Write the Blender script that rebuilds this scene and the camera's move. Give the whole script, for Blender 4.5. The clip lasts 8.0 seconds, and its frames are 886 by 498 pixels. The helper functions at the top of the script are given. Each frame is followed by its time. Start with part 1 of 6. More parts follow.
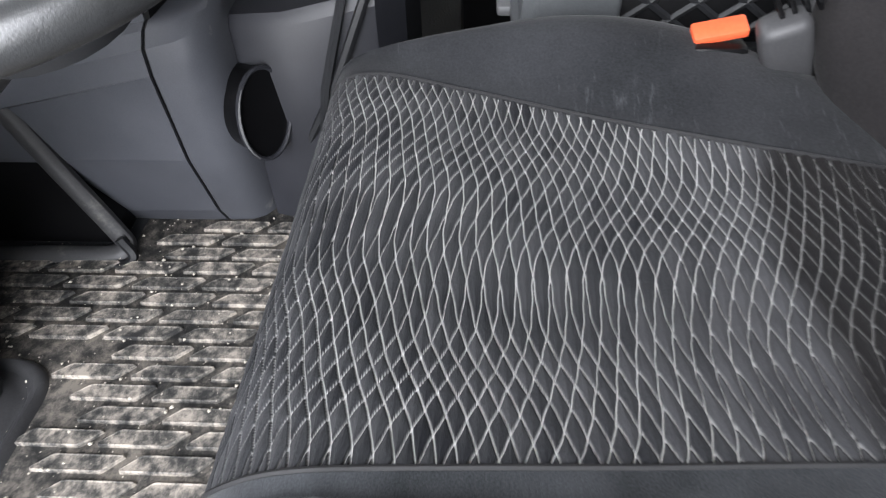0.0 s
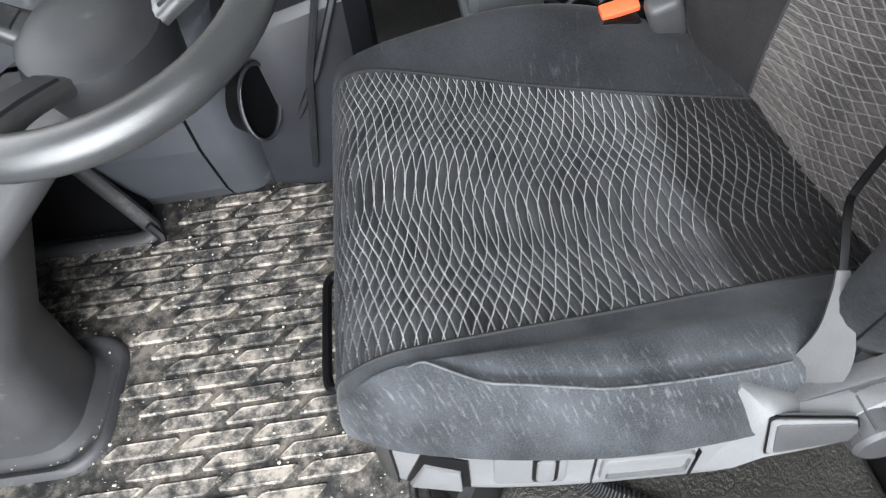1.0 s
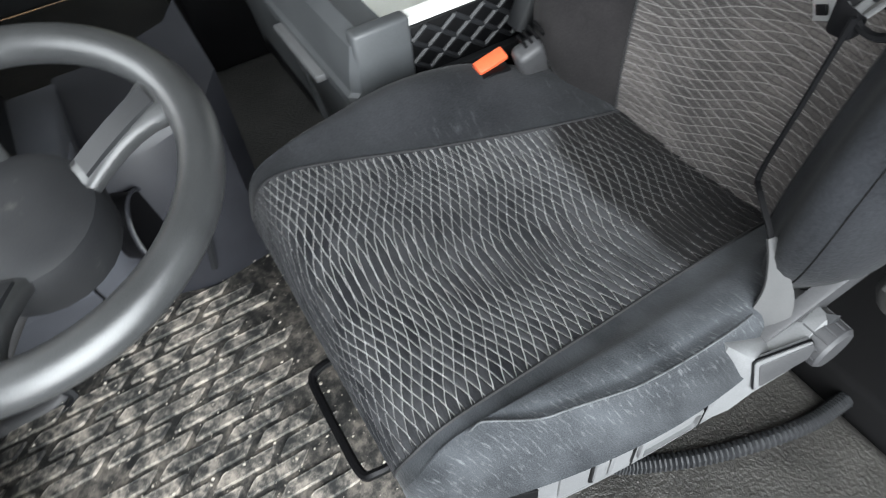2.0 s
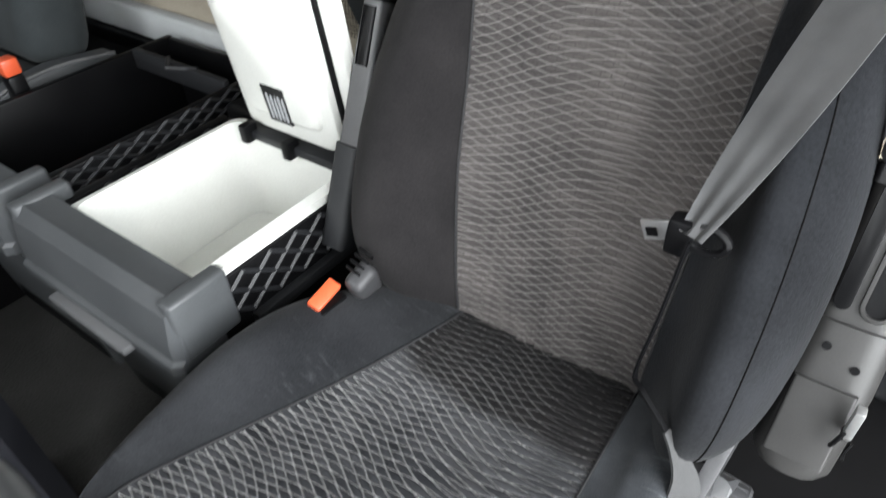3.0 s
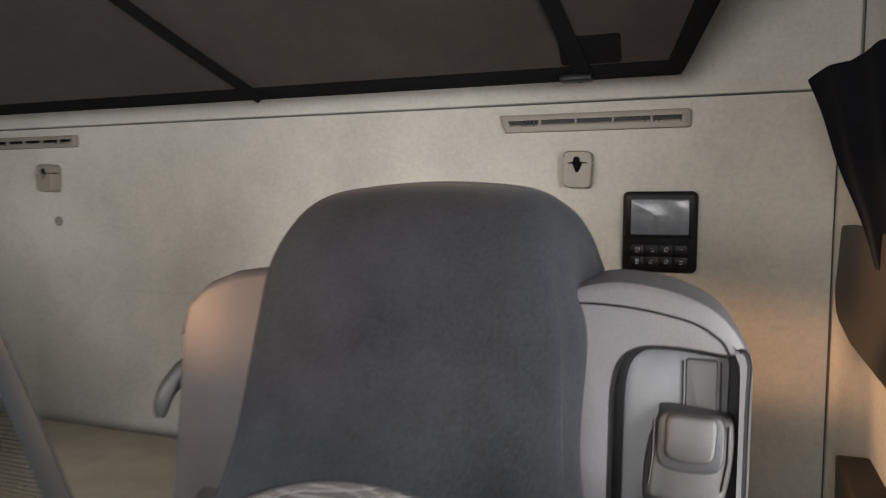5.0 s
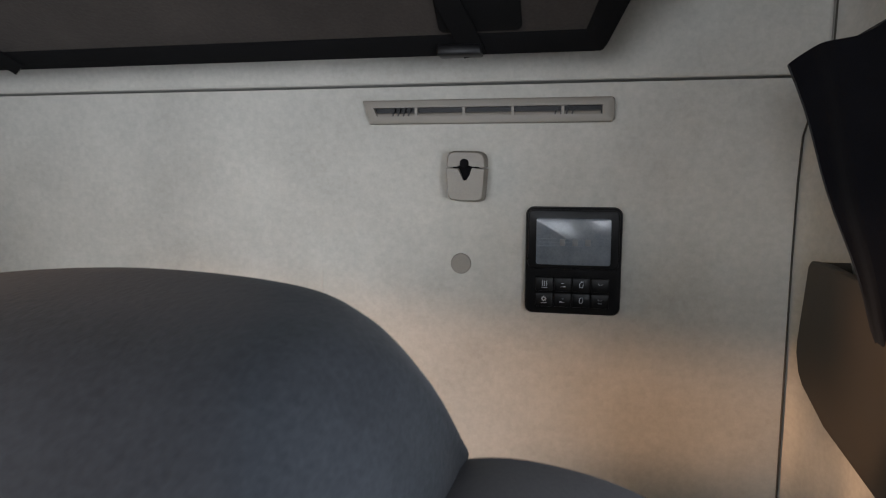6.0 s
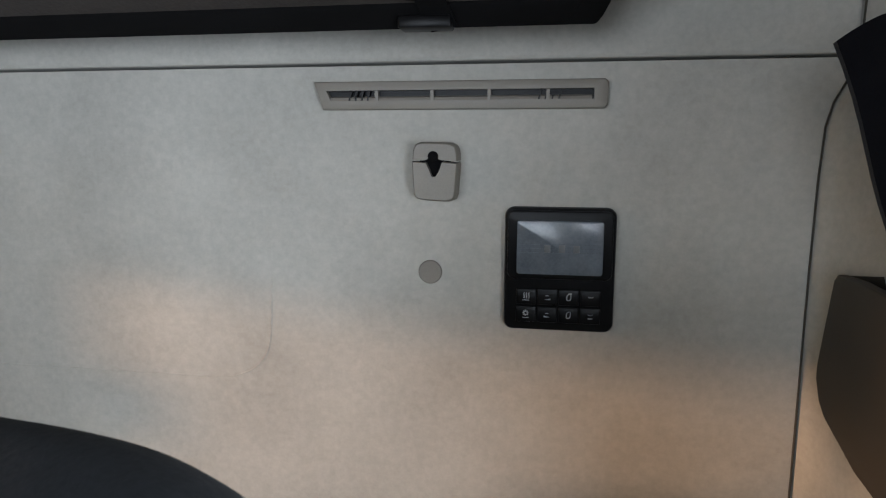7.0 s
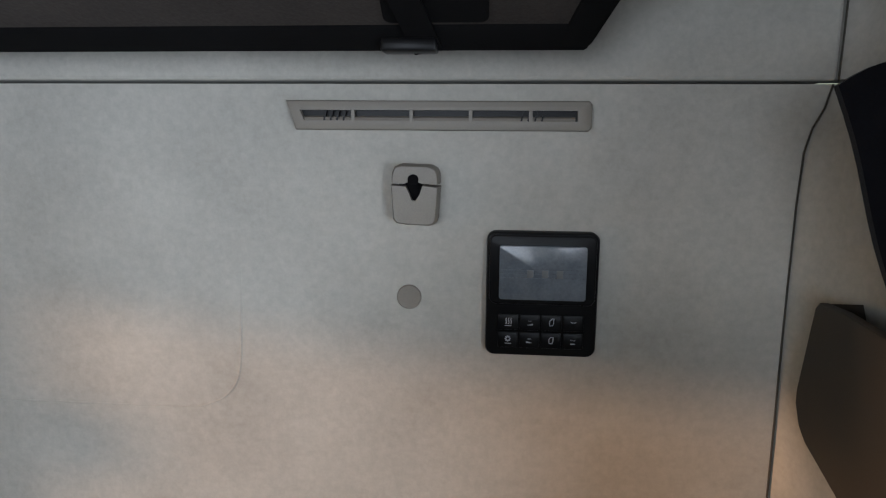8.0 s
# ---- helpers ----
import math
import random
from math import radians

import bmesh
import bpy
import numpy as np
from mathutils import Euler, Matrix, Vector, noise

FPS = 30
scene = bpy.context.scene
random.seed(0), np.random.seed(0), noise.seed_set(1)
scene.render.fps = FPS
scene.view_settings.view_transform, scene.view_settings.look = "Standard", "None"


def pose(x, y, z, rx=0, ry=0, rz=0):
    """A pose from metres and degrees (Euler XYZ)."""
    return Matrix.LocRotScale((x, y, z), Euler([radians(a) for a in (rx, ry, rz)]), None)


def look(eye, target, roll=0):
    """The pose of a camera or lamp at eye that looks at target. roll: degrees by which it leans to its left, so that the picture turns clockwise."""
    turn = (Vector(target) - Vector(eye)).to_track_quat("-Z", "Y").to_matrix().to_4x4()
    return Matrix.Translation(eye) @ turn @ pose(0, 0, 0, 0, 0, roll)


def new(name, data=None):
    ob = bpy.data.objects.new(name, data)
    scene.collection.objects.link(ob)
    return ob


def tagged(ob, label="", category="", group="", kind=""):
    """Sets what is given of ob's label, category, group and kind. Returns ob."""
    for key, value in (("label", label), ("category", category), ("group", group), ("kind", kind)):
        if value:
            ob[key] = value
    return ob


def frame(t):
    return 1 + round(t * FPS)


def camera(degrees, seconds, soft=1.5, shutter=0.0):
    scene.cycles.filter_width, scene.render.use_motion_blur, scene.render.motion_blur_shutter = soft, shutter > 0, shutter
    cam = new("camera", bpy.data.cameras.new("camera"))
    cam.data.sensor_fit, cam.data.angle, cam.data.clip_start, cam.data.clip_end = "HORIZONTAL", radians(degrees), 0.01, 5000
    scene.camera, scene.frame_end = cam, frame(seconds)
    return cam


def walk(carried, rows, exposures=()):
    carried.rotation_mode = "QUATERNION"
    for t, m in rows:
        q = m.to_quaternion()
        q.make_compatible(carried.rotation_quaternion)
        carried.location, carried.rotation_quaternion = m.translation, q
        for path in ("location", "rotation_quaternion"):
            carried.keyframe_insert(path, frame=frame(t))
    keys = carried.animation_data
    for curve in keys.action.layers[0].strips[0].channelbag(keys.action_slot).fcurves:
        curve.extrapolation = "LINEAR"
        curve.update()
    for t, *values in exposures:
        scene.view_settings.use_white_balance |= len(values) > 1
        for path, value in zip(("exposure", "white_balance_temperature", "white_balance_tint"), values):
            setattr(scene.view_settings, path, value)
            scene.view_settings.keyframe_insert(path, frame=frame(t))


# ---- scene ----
cam = camera(69.0, 8.0, soft=1.1, shutter=0.3)
PATH = [
    (0, (0.32, -0.107, 0.677), (-1.153, -0.211, -0.671), -1.9),
    (0.5, (0.368, -0.103, 0.769), (-0.95, -0.125, -0.735), -5.3),
    (1, (0.443, -0.156, 0.829), (-0.861, -0.117, -0.687), -6.8),
    (1.2, (0.452, -0.18, 0.845), (-0.881, -0.075, -0.643), -7.0),
    (2.3, (0.351, -0.308, 0.94), (-0.7, 0.487, -0.564), -5.0),
    (2.5, (0.316, -0.31, 0.951), (-0.672, 0.665, -0.49), -3.6),
    (3, (0.262, -0.267, 0.98), (-0.664, 0.948, -0.31), -2.6),
    (3.5, (0.245, -0.251, 1.024), (-0.619, 1.236, 0.004), -1.1),
    (4, (0.234, -0.256, 1.072), (-0.61, 1.453, 0.466), -0.6),
    (4.5, (0.237, -0.268, 1.113), (-0.51, 1.579, 0.943), -0.1),
    (5, (0.249, -0.14, 1.159), (-0.396, 1.748, 1.014), 0.0),
    (5.2, (0.249, -0.051, 1.179), (-0.324, 1.859, 1.034), 0.3),
    (6.5, (0.232, 0.344, 1.241), (-0.127, 2.291, 0.962), 0.0),
    (7, (0.226, 0.384, 1.252), (-0.093, 2.336, 0.955), 0.2),
    (7.5, (0.214, 0.402, 1.272), (0.026, 2.369, 0.966), 0.4),
    (8, (0.184, 0.411, 1.293), (0.015, 2.377, 0.967), 0.5),
]
walk(cam, [(t, look(eye, target, roll)) for t, eye, target, roll in PATH],
     exposures=[(0.0, 0.32, 6600, 16), (1.0, 0.44, 6600, 13), (2.5, 0.26, 6550, 10), (3.0, 0.31, 6700, 12), (3.5, 0.26, 6950, 13), (4.0, 0.11, 7300, 15), (4.5, 0.24, 7700, 24), (5.0, 0.40, 7050, 18), (6.5, 0.02, 6100, 13), (7.0, 0.06, 5950, 11), (8.0, -0.06, 5900, 12)])

# ---- world, sun and window light ----
world = bpy.data.worlds.new("sky")
scene.world = world
world.use_nodes = True
wn = world.node_tree
sky = wn.nodes.new("ShaderNodeTexSky")
sky.sky_type = "NISHITA"
sky.sun_disc = False
sky.sun_elevation = radians(7)
sky.sun_rotation = radians(-114)
wn.links.new(sky.outputs["Color"], wn.nodes["Background"].inputs["Color"])
wn.nodes["Background"].inputs["Strength"].default_value = 0.10


def lamp_area(name, eye, target, sx, sy, power, color, spread=180):
    d = bpy.data.lights.new(name, "AREA")
    d.spread = radians(spread)
    d.shape, d.size, d.size_y, d.energy, d.color = "RECTANGLE", sx, sy, power, color
    ob = new(name, d)
    ob.matrix_world = look(eye, target)
    return ob


def lamp_sun(eye, strength, angle, color):
    d = bpy.data.lights.new("sun", "SUN")
    d.energy, d.angle, d.color = strength, radians(angle), color
    ob = new("sun", d)
    ob.matrix_world = look(eye, (0, 0, 0))
    return ob


lamp_sun((-1.0, -0.45, 0.13), 2.7, 3.0, (1.0, 0.58, 0.31))
lamp_area("door_daylight", (1.20, -0.45, 0.95), (0.0, -0.25, 0.35), 1.2, 1.7, 92, (0.90, 0.96, 1.0))
lamp_area("windscreen_daylight", (-0.35, -1.32, 1.25), (-0.05, 0.4, 0.85), 1.3, 0.8, 12, (0.90, 0.96, 1.0), 120)

# ---- materials ----


def nodes_of(name):
    m = bpy.data.materials.new(name)
    m.use_nodes = True
    return m, m.node_tree, m.node_tree.nodes["Principled BSDF"]


def add(nt, kind, **values):
    n = nt.nodes.new(kind)
    for key, v in values.items():
        n.inputs[key].default_value = v
    return n


def mathn(nt, op, a, b=None):
    n = nt.nodes.new("ShaderNodeMath")
    n.operation = op
    for i, v in enumerate((a, b)):
        if v is None:
            continue
        if isinstance(v, (int, float)):
            n.inputs[i].default_value = v
        else:
            nt.links.new(v, n.inputs[i])
    return n.outputs[0]


def ramp(nt, fac, stops):
    n = nt.nodes.new("ShaderNodeValToRGB")
    el = n.color_ramp.elements
    while len(el) < len(stops):
        el.new(0.5)
    for e, (p, c) in zip(el, stops):
        e.position, e.color = p, (*c, 1)
    nt.links.new(fac, n.inputs["Fac"])
    return n.outputs["Color"]


def mixc(nt, fac, a, b):
    n = nt.nodes.new("ShaderNodeMix")
    n.data_type = "RGBA"
    for sock, v in ((n.inputs[0], fac), (n.inputs[6], a), (n.inputs[7], b)):
        if isinstance(v, (int, float)):
            sock.default_value = v
        elif isinstance(v, tuple):
            sock.default_value = (*v, 1)
        else:
            nt.links.new(v, sock)
    return n.outputs[2]


def coords(nt, uv=False):
    t = nt.nodes.new("ShaderNodeTexCoord")
    return t.outputs["UV" if uv else "Object"]


def noise_tex(nt, vec, scale, detail=4.0, rough=0.6):
    n = add(nt, "ShaderNodeTexNoise", Scale=scale, Detail=detail, Roughness=rough)
    nt.links.new(vec, n.inputs["Vector"])
    return n.outputs["Fac"]


def bump(nt, bsdf, height, strength, distance):
    b = add(nt, "ShaderNodeBump", Strength=strength, Distance=distance)
    nt.links.new(height, b.inputs["Height"])
    nt.links.new(b.outputs["Normal"], bsdf.inputs["Normal"])


def surface(name, dark, light, rough=0.5, big=6.0, fine=160.0, relief=0.15, depth=0.001, metal=0.0, sheen=0.0, coat=0.0, rough_var=0.12, spec=0.5, scuff=None):
    """Two scales of variation: broad patches of colour, and a fine grain that is also relief."""
    m, nt, b = nodes_of(name)
    v = coords(nt)
    broad, grain = noise_tex(nt, v, big), noise_tex(nt, v, fine, 3.0)
    mix = mathn(nt, "ADD", mathn(nt, "MULTIPLY", broad, 0.65), mathn(nt, "MULTIPLY", grain, 0.35))
    col = ramp(nt, mix, ((0.32, dark), (0.68, light)))
    if scuff:
        # pale streaks and specks of wear: colour, stretch and reach
        tint, stretch, reach = scuff
        mp = nt.nodes.new("ShaderNodeMapping")
        mp.inputs["Scale"].default_value = stretch
        nt.links.new(v, mp.inputs["Vector"])
        rub = mathn(nt, "MULTIPLY", noise_tex(nt, mp.outputs["Vector"], 1.0, 5.0, 0.75), mathn(nt, "ADD", noise_tex(nt, v, 5.0, 2.0), 0.5))
        n = nt.nodes.new("ShaderNodeMapRange")
        n.inputs["From Min"].default_value, n.inputs["From Max"].default_value = reach, reach + 0.22
        nt.links.new(rub, n.inputs["Value"])
        col = mixc(nt, n.outputs["Result"], col, tint)
    nt.links.new(col, b.inputs["Base Color"])
    b.inputs["Specular IOR Level"].default_value = spec
    r = mathn(nt, "ADD", mathn(nt, "MULTIPLY", broad, rough_var), rough - rough_var / 2)
    nt.links.new(r, b.inputs["Roughness"])
    b.inputs["Metallic"].default_value = metal
    b.inputs["Sheen Weight"].default_value = sheen
    b.inputs["Coat Weight"].default_value = coat
    bump(nt, b, grain, relief, depth)
    return m


def seat_cloth(name, dark_edge, pale, dark, light, shade_ticks=False):
    """Cut-pile cloth in raised scales, with thin threads at the bottom of the grooves between them (attribute thread);
    UV in metres.
    Before the given edge, a distance along the seat, the cloth is darker and browner; a paler band follows it."""
    m, nt, b = nodes_of(name)
    uv = coords(nt, True)
    sep = nt.nodes.new("ShaderNodeSeparateXYZ")
    nt.links.new(uv, sep.inputs[0])
    v0 = sep.outputs["Y"]
    at = nt.nodes.new("ShaderNodeAttribute")
    at.attribute_name = "thread"
    broad, blotch, weave = noise_tex(nt, uv, 5.0, 2.0), noise_tex(nt, uv, 24.0, 3.0), noise_tex(nt, uv, 1100.0, 2.0)
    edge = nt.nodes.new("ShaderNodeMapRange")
    edge.inputs["From Min"].default_value, edge.inputs["From Max"].default_value = dark_edge - 0.016, dark_edge + 0.004
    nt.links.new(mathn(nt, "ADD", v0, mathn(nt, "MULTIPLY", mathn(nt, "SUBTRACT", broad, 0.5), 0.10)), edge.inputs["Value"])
    front_part = edge.outputs["Result"]
    worn = mathn(nt, "ADD", mathn(nt, "ADD", mathn(nt, "MULTIPLY", weave, 0.30), mathn(nt, "MULTIPLY", broad, 0.50)), mathn(nt, "MULTIPLY", blotch, 0.20))
    pile = nt.nodes.new("ShaderNodeAttribute")
    pile.attribute_name = "tone"
    worn = mathn(nt, "ADD", worn, mathn(nt, "MULTIPLY", mathn(nt, "SUBTRACT", pile.outputs["Fac"], 0.5), 0.05 if shade_ticks else 0.11))
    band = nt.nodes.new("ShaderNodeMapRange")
    band.inputs["From Min"].default_value, band.inputs["From Max"].default_value = dark_edge + 0.075, dark_edge + 0.01
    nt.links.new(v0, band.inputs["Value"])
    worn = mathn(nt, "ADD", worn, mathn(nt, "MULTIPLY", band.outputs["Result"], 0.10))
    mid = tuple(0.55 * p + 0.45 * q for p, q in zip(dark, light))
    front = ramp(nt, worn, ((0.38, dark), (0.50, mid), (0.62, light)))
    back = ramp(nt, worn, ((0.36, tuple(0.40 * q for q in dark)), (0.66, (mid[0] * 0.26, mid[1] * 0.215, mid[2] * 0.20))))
    base = mixc(nt, front_part, back, front)
    if shade_ticks:
        # short dark ticks between the rows: groove shadows put into the colour
        br = add(nt, "ShaderNodeTexBrick", Scale=1.0)
        br.inputs["Brick Width"].default_value, br.inputs["Row Height"].default_value = 0.011, 0.0051
        br.inputs["Mortar Size"].default_value, br.inputs["Mortar Smooth"].default_value = 0.0006, 0.6
        nt.links.new(uv, br.inputs["Vector"])
        base = mixc(nt, mathn(nt, "MULTIPLY", br.outputs["Fac"], mathn(nt, "ADD", 0.10, mathn(nt, "MULTIPLY", blotch, 0.9))), base, tuple(0.35 * q for q in dark))
    strength = mathn(nt, "MULTIPLY", mathn(nt, "MULTIPLY", at.outputs["Fac"], mathn(nt, "ADD", 0.55, mathn(nt, "MULTIPLY", weave, 0.6))), mathn(nt, "ADD", 0.55, mathn(nt, "MULTIPLY", front_part, 0.45)))
    nt.links.new(mixc(nt, strength, base, pale), b.inputs["Base Color"])
    b.inputs["Roughness"].default_value = 0.9
    b.inputs["Specular IOR Level"].default_value = 0.2
    b.inputs["Sheen Weight"].default_value = 0.05
    bump(nt, b, weave, 0.45, 0.0008)
    return m


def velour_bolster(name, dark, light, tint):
    """Velour of the entry-side bolster: brushed in broad patches, its base paler for the door light on it, with rows of
    pale creases along the welt. UV in metres, u across from the middle.
    """
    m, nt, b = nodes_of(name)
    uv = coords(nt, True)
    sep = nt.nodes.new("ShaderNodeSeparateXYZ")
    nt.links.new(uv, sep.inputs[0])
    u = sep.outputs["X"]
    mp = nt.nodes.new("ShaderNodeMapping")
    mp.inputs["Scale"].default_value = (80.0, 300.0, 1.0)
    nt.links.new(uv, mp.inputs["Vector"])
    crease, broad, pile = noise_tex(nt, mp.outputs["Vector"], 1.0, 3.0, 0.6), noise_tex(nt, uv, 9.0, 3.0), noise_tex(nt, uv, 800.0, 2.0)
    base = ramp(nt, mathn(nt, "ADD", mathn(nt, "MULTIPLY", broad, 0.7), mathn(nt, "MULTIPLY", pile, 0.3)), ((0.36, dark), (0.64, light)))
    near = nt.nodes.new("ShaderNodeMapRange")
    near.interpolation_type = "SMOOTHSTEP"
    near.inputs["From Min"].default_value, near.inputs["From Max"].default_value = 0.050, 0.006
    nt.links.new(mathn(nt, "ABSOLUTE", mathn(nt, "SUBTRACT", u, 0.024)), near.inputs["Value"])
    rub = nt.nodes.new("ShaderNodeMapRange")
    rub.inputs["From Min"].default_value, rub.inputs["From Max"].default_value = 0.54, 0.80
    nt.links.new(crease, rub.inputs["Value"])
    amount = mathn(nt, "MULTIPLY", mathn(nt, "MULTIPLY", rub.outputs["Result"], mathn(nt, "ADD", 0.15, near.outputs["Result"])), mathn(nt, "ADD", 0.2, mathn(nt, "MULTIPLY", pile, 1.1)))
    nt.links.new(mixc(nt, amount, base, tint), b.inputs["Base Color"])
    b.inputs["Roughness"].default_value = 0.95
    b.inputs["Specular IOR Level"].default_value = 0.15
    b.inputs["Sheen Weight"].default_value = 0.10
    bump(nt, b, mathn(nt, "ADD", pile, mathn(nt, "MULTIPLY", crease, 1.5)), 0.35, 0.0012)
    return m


def mat_rubber(name, k=1.0):
    """Black rubber with pale dried mud rubbed into it; k below 1 puts shade into its colour."""
    m, nt, b = nodes_of(name)
    v = coords(nt)
    gv = nt.nodes.new("ShaderNodeNewGeometry").outputs["Position"]
    dirt, smear, grit = noise_tex(nt, gv, 7.0, 7.0, 0.75), noise_tex(nt, gv, 34.0, 4.0, 0.6), noise_tex(nt, gv, 75.0, 6.0, 0.8)
    away = nt.nodes.new("ShaderNodeVectorMath")
    away.operation = "DISTANCE"
    away.inputs[1].default_value = (-0.145, -0.60, 0.055)
    nt.links.new(gv, away.inputs[0])
    stain = nt.nodes.new("ShaderNodeMapRange")
    stain.inputs["From Min"].default_value, stain.inputs["From Max"].default_value = 0.09, 0.02
    stain.inputs["To Max"].default_value = 0.14
    nt.links.new(away.outputs["Value"], stain.inputs["Value"])
    dirt = mathn(nt, "ADD", dirt, stain.outputs["Result"])
    specks = mathn(nt, "ADD", mathn(nt, "MULTIPLY", mathn(nt, "SUBTRACT", smear, 0.5), 1.35), mathn(nt, "MULTIPLY", mathn(nt, "SUBTRACT", grit, 0.5), 1.7))
    mud = mathn(nt, "ADD", mathn(nt, "ADD", mathn(nt, "MULTIPLY", dirt, 1.15), -0.10), specks)
    nt.links.new(ramp(nt, mud, ((0.20, (0.018 * k, 0.018 * k, 0.018 * k)), (0.38, (0.070 * k, 0.067 * k, 0.061 * k)), (0.54, (0.172 * k, 0.156 * k, 0.138 * k)), (0.80, (0.41 * k, 0.362 * k, 0.308 * k)))), b.inputs["Base Color"])
    b.inputs["Roughness"].default_value = 0.75
    bump(nt, b, grit, 0.5, 0.002)
    return m


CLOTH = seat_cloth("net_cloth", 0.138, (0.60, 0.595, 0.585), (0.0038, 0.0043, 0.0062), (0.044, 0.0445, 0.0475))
CLOTH_BACK = seat_cloth("net_cloth_back", -0.5, (0.19, 0.180, 0.175), (0.023, 0.0210, 0.0208), (0.092, 0.0830, 0.0785), True)
VELOUR = surface("velour", (0.0046, 0.0050, 0.0058), (0.0185, 0.0198, 0.0225), 0.95, 7.0, 300.0, 0.6, 0.0010, sheen=0.06, spec=0.08)
VELOUR_HEAD = surface("velour_headrest", (0.0050, 0.0055, 0.0066), (0.0195, 0.0220, 0.0255), 0.95, 6.0, 300.0, 0.5, 0.0008, sheen=0.05, spec=0.08)
VELOUR_WELT = surface("velour_welt", (0.030, 0.032, 0.034), (0.12, 0.125, 0.13), 0.95, 60.0, 700.0, 0.3, 0.0008, spec=0.15)
VELOUR_WORN = surface("velour_far_bolster", (0.006, 0.0063, 0.0072), (0.027, 0.0283, 0.0310), 0.95, 7.0, 500.0, 0.4, 0.0008, sheen=0.08, spec=0.10, scuff=((0.050, 0.053, 0.057), (30.0, 170.0, 30.0), 0.60))
# paler copy of the seat velour: the door's light is in its colour
VELOUR_BOLSTER_LIT = velour_bolster("velour_entry_bolster_lit", (0.008, 0.0090, 0.0105), (0.056, 0.0605, 0.0665), (0.118, 0.123, 0.128))
PLASTIC_MID = surface("brown_grey_plastic", (0.016, 0.0155, 0.015), (0.032, 0.031, 0.030), 0.5, 7.0, 600.0, 0.25, 0.0005)
PLASTIC_BASE = surface("grey_base_plastic", (0.066, 0.066, 0.068), (0.11, 0.11, 0.113), 0.5, 7.0, 600.0, 0.25, 0.0005)
PLASTIC_RIM = surface("wheel_grain", (0.020, 0.0207, 0.0215), (0.048, 0.0495, 0.051), 0.32, 9.0, 700.0, 0.35, 0.0006, spec=0.7)
PLASTIC_SHROUD = surface("scuffed_shroud", (0.026, 0.026, 0.028), (0.052, 0.052, 0.054), 0.5, 7.0, 500.0, 0.25, 0.0006, spec=0.4, scuff=((0.11, 0.108, 0.10), (30.0, 30.0, 30.0), 0.62))
RUBBER_SILL = surface("pebbled_sill", (0.014, 0.0132, 0.012), (0.062, 0.059, 0.054), 0.40, 9.0, 230.0, 1.0, 0.003)
VELOUR_WARM = surface("velour_back", (0.0062, 0.0059, 0.0061), (0.0195, 0.0180, 0.0184), 0.95, 9.0, 400.0, 0.4, 0.0008, sheen=0.05, spec=0.12)
PIPING = surface("piping", (0.006, 0.006, 0.007), (0.014, 0.014, 0.015), 0.7, 20.0, 900.0)
PLASTIC_DK = surface("dark_plastic", (0.010, 0.0105, 0.012), (0.022, 0.023, 0.025), 0.5, 8.0, 600.0, 0.25, 0.0005, spec=0.4, scuff=((0.07, 0.068, 0.064), (30.0, 30.0, 30.0), 0.66))
PLASTIC_BLK = surface("black_plastic", (0.0022, 0.0022, 0.0026), (0.006, 0.006, 0.0065), 0.36, 8.0, 600.0, 0.2, 0.0005, spec=0.16)
PLASTIC_GR = surface("grey_plastic", (0.084, 0.085, 0.087), (0.130, 0.132, 0.135), 0.5, 7.0, 600.0, 0.25, 0.0005)
PLASTIC_SLATE = surface("slate_plastic", (0.046, 0.0485, 0.057), (0.076, 0.0795, 0.092), 0.5, 7.0, 600.0, 0.25, 0.0005, scuff=((0.17, 0.17, 0.17), (30.0, 30.0, 30.0), 0.66))
PLASTIC_DRAWER = surface("drawer_plastic", (0.046, 0.049, 0.052), (0.080, 0.085, 0.089), 0.45, 7.0, 600.0, 0.25, 0.0005, scuff=((0.13, 0.13, 0.13), (30.0, 30.0, 30.0), 0.68))
CLOTH_PLAIN = surface("plain_seat_cloth", (0.020, 0.024, 0.0255), (0.042, 0.048, 0.050), 0.9, 8.0, 500.0, 0.4, 0.0008, sheen=0.05, spec=0.15)
SEAM_CLOTH = surface("seam_shadow_cloth", (0.050, 0.046, 0.038), (0.085, 0.078, 0.066), 0.95, 20.0, 400.0, spec=0.1)
PLASTIC_TRAY = surface("dark_blue_plastic", (0.011, 0.0115, 0.0145), (0.026, 0.027, 0.033), 0.45, 7.0, 600.0, 0.25, 0.0005)
BIN_BROWN = surface("bin_brown", (0.026, 0.0205, 0.0145), (0.042, 0.0335, 0.024), 0.6, 6.0, 400.0, 0.2, 0.0005)
PLASTIC_BEIGE = surface("beige_plastic", (0.180, 0.160, 0.134), (0.240, 0.215, 0.180), 0.5, 8.0, 500.0, 0.2, 0.0005)
LEATHERETTE = surface("grey_leatherette", (0.036, 0.0350, 0.0375), (0.060, 0.0585, 0.0625), 0.55, 9.0, 420.0, 0.35, 0.0008)
HEADCLOTH = surface("wall_cloth", (0.345, 0.333, 0.297), (0.500, 0.482, 0.434), 0.95, 4.0, 110.0, 0.3, 0.001, sheen=0.1, spec=0.2)
MATTRESS = surface("mattress_cloth", (0.30, 0.265, 0.21), (0.43, 0.385, 0.31), 0.95, 7.0, 260.0, 0.4, 0.002, sheen=0.1, spec=0.2)
WHITE = surface("white_plastic", (0.62, 0.625, 0.59), (0.74, 0.745, 0.71), 0.35, 5.0, 300.0, 0.08, 0.0004)
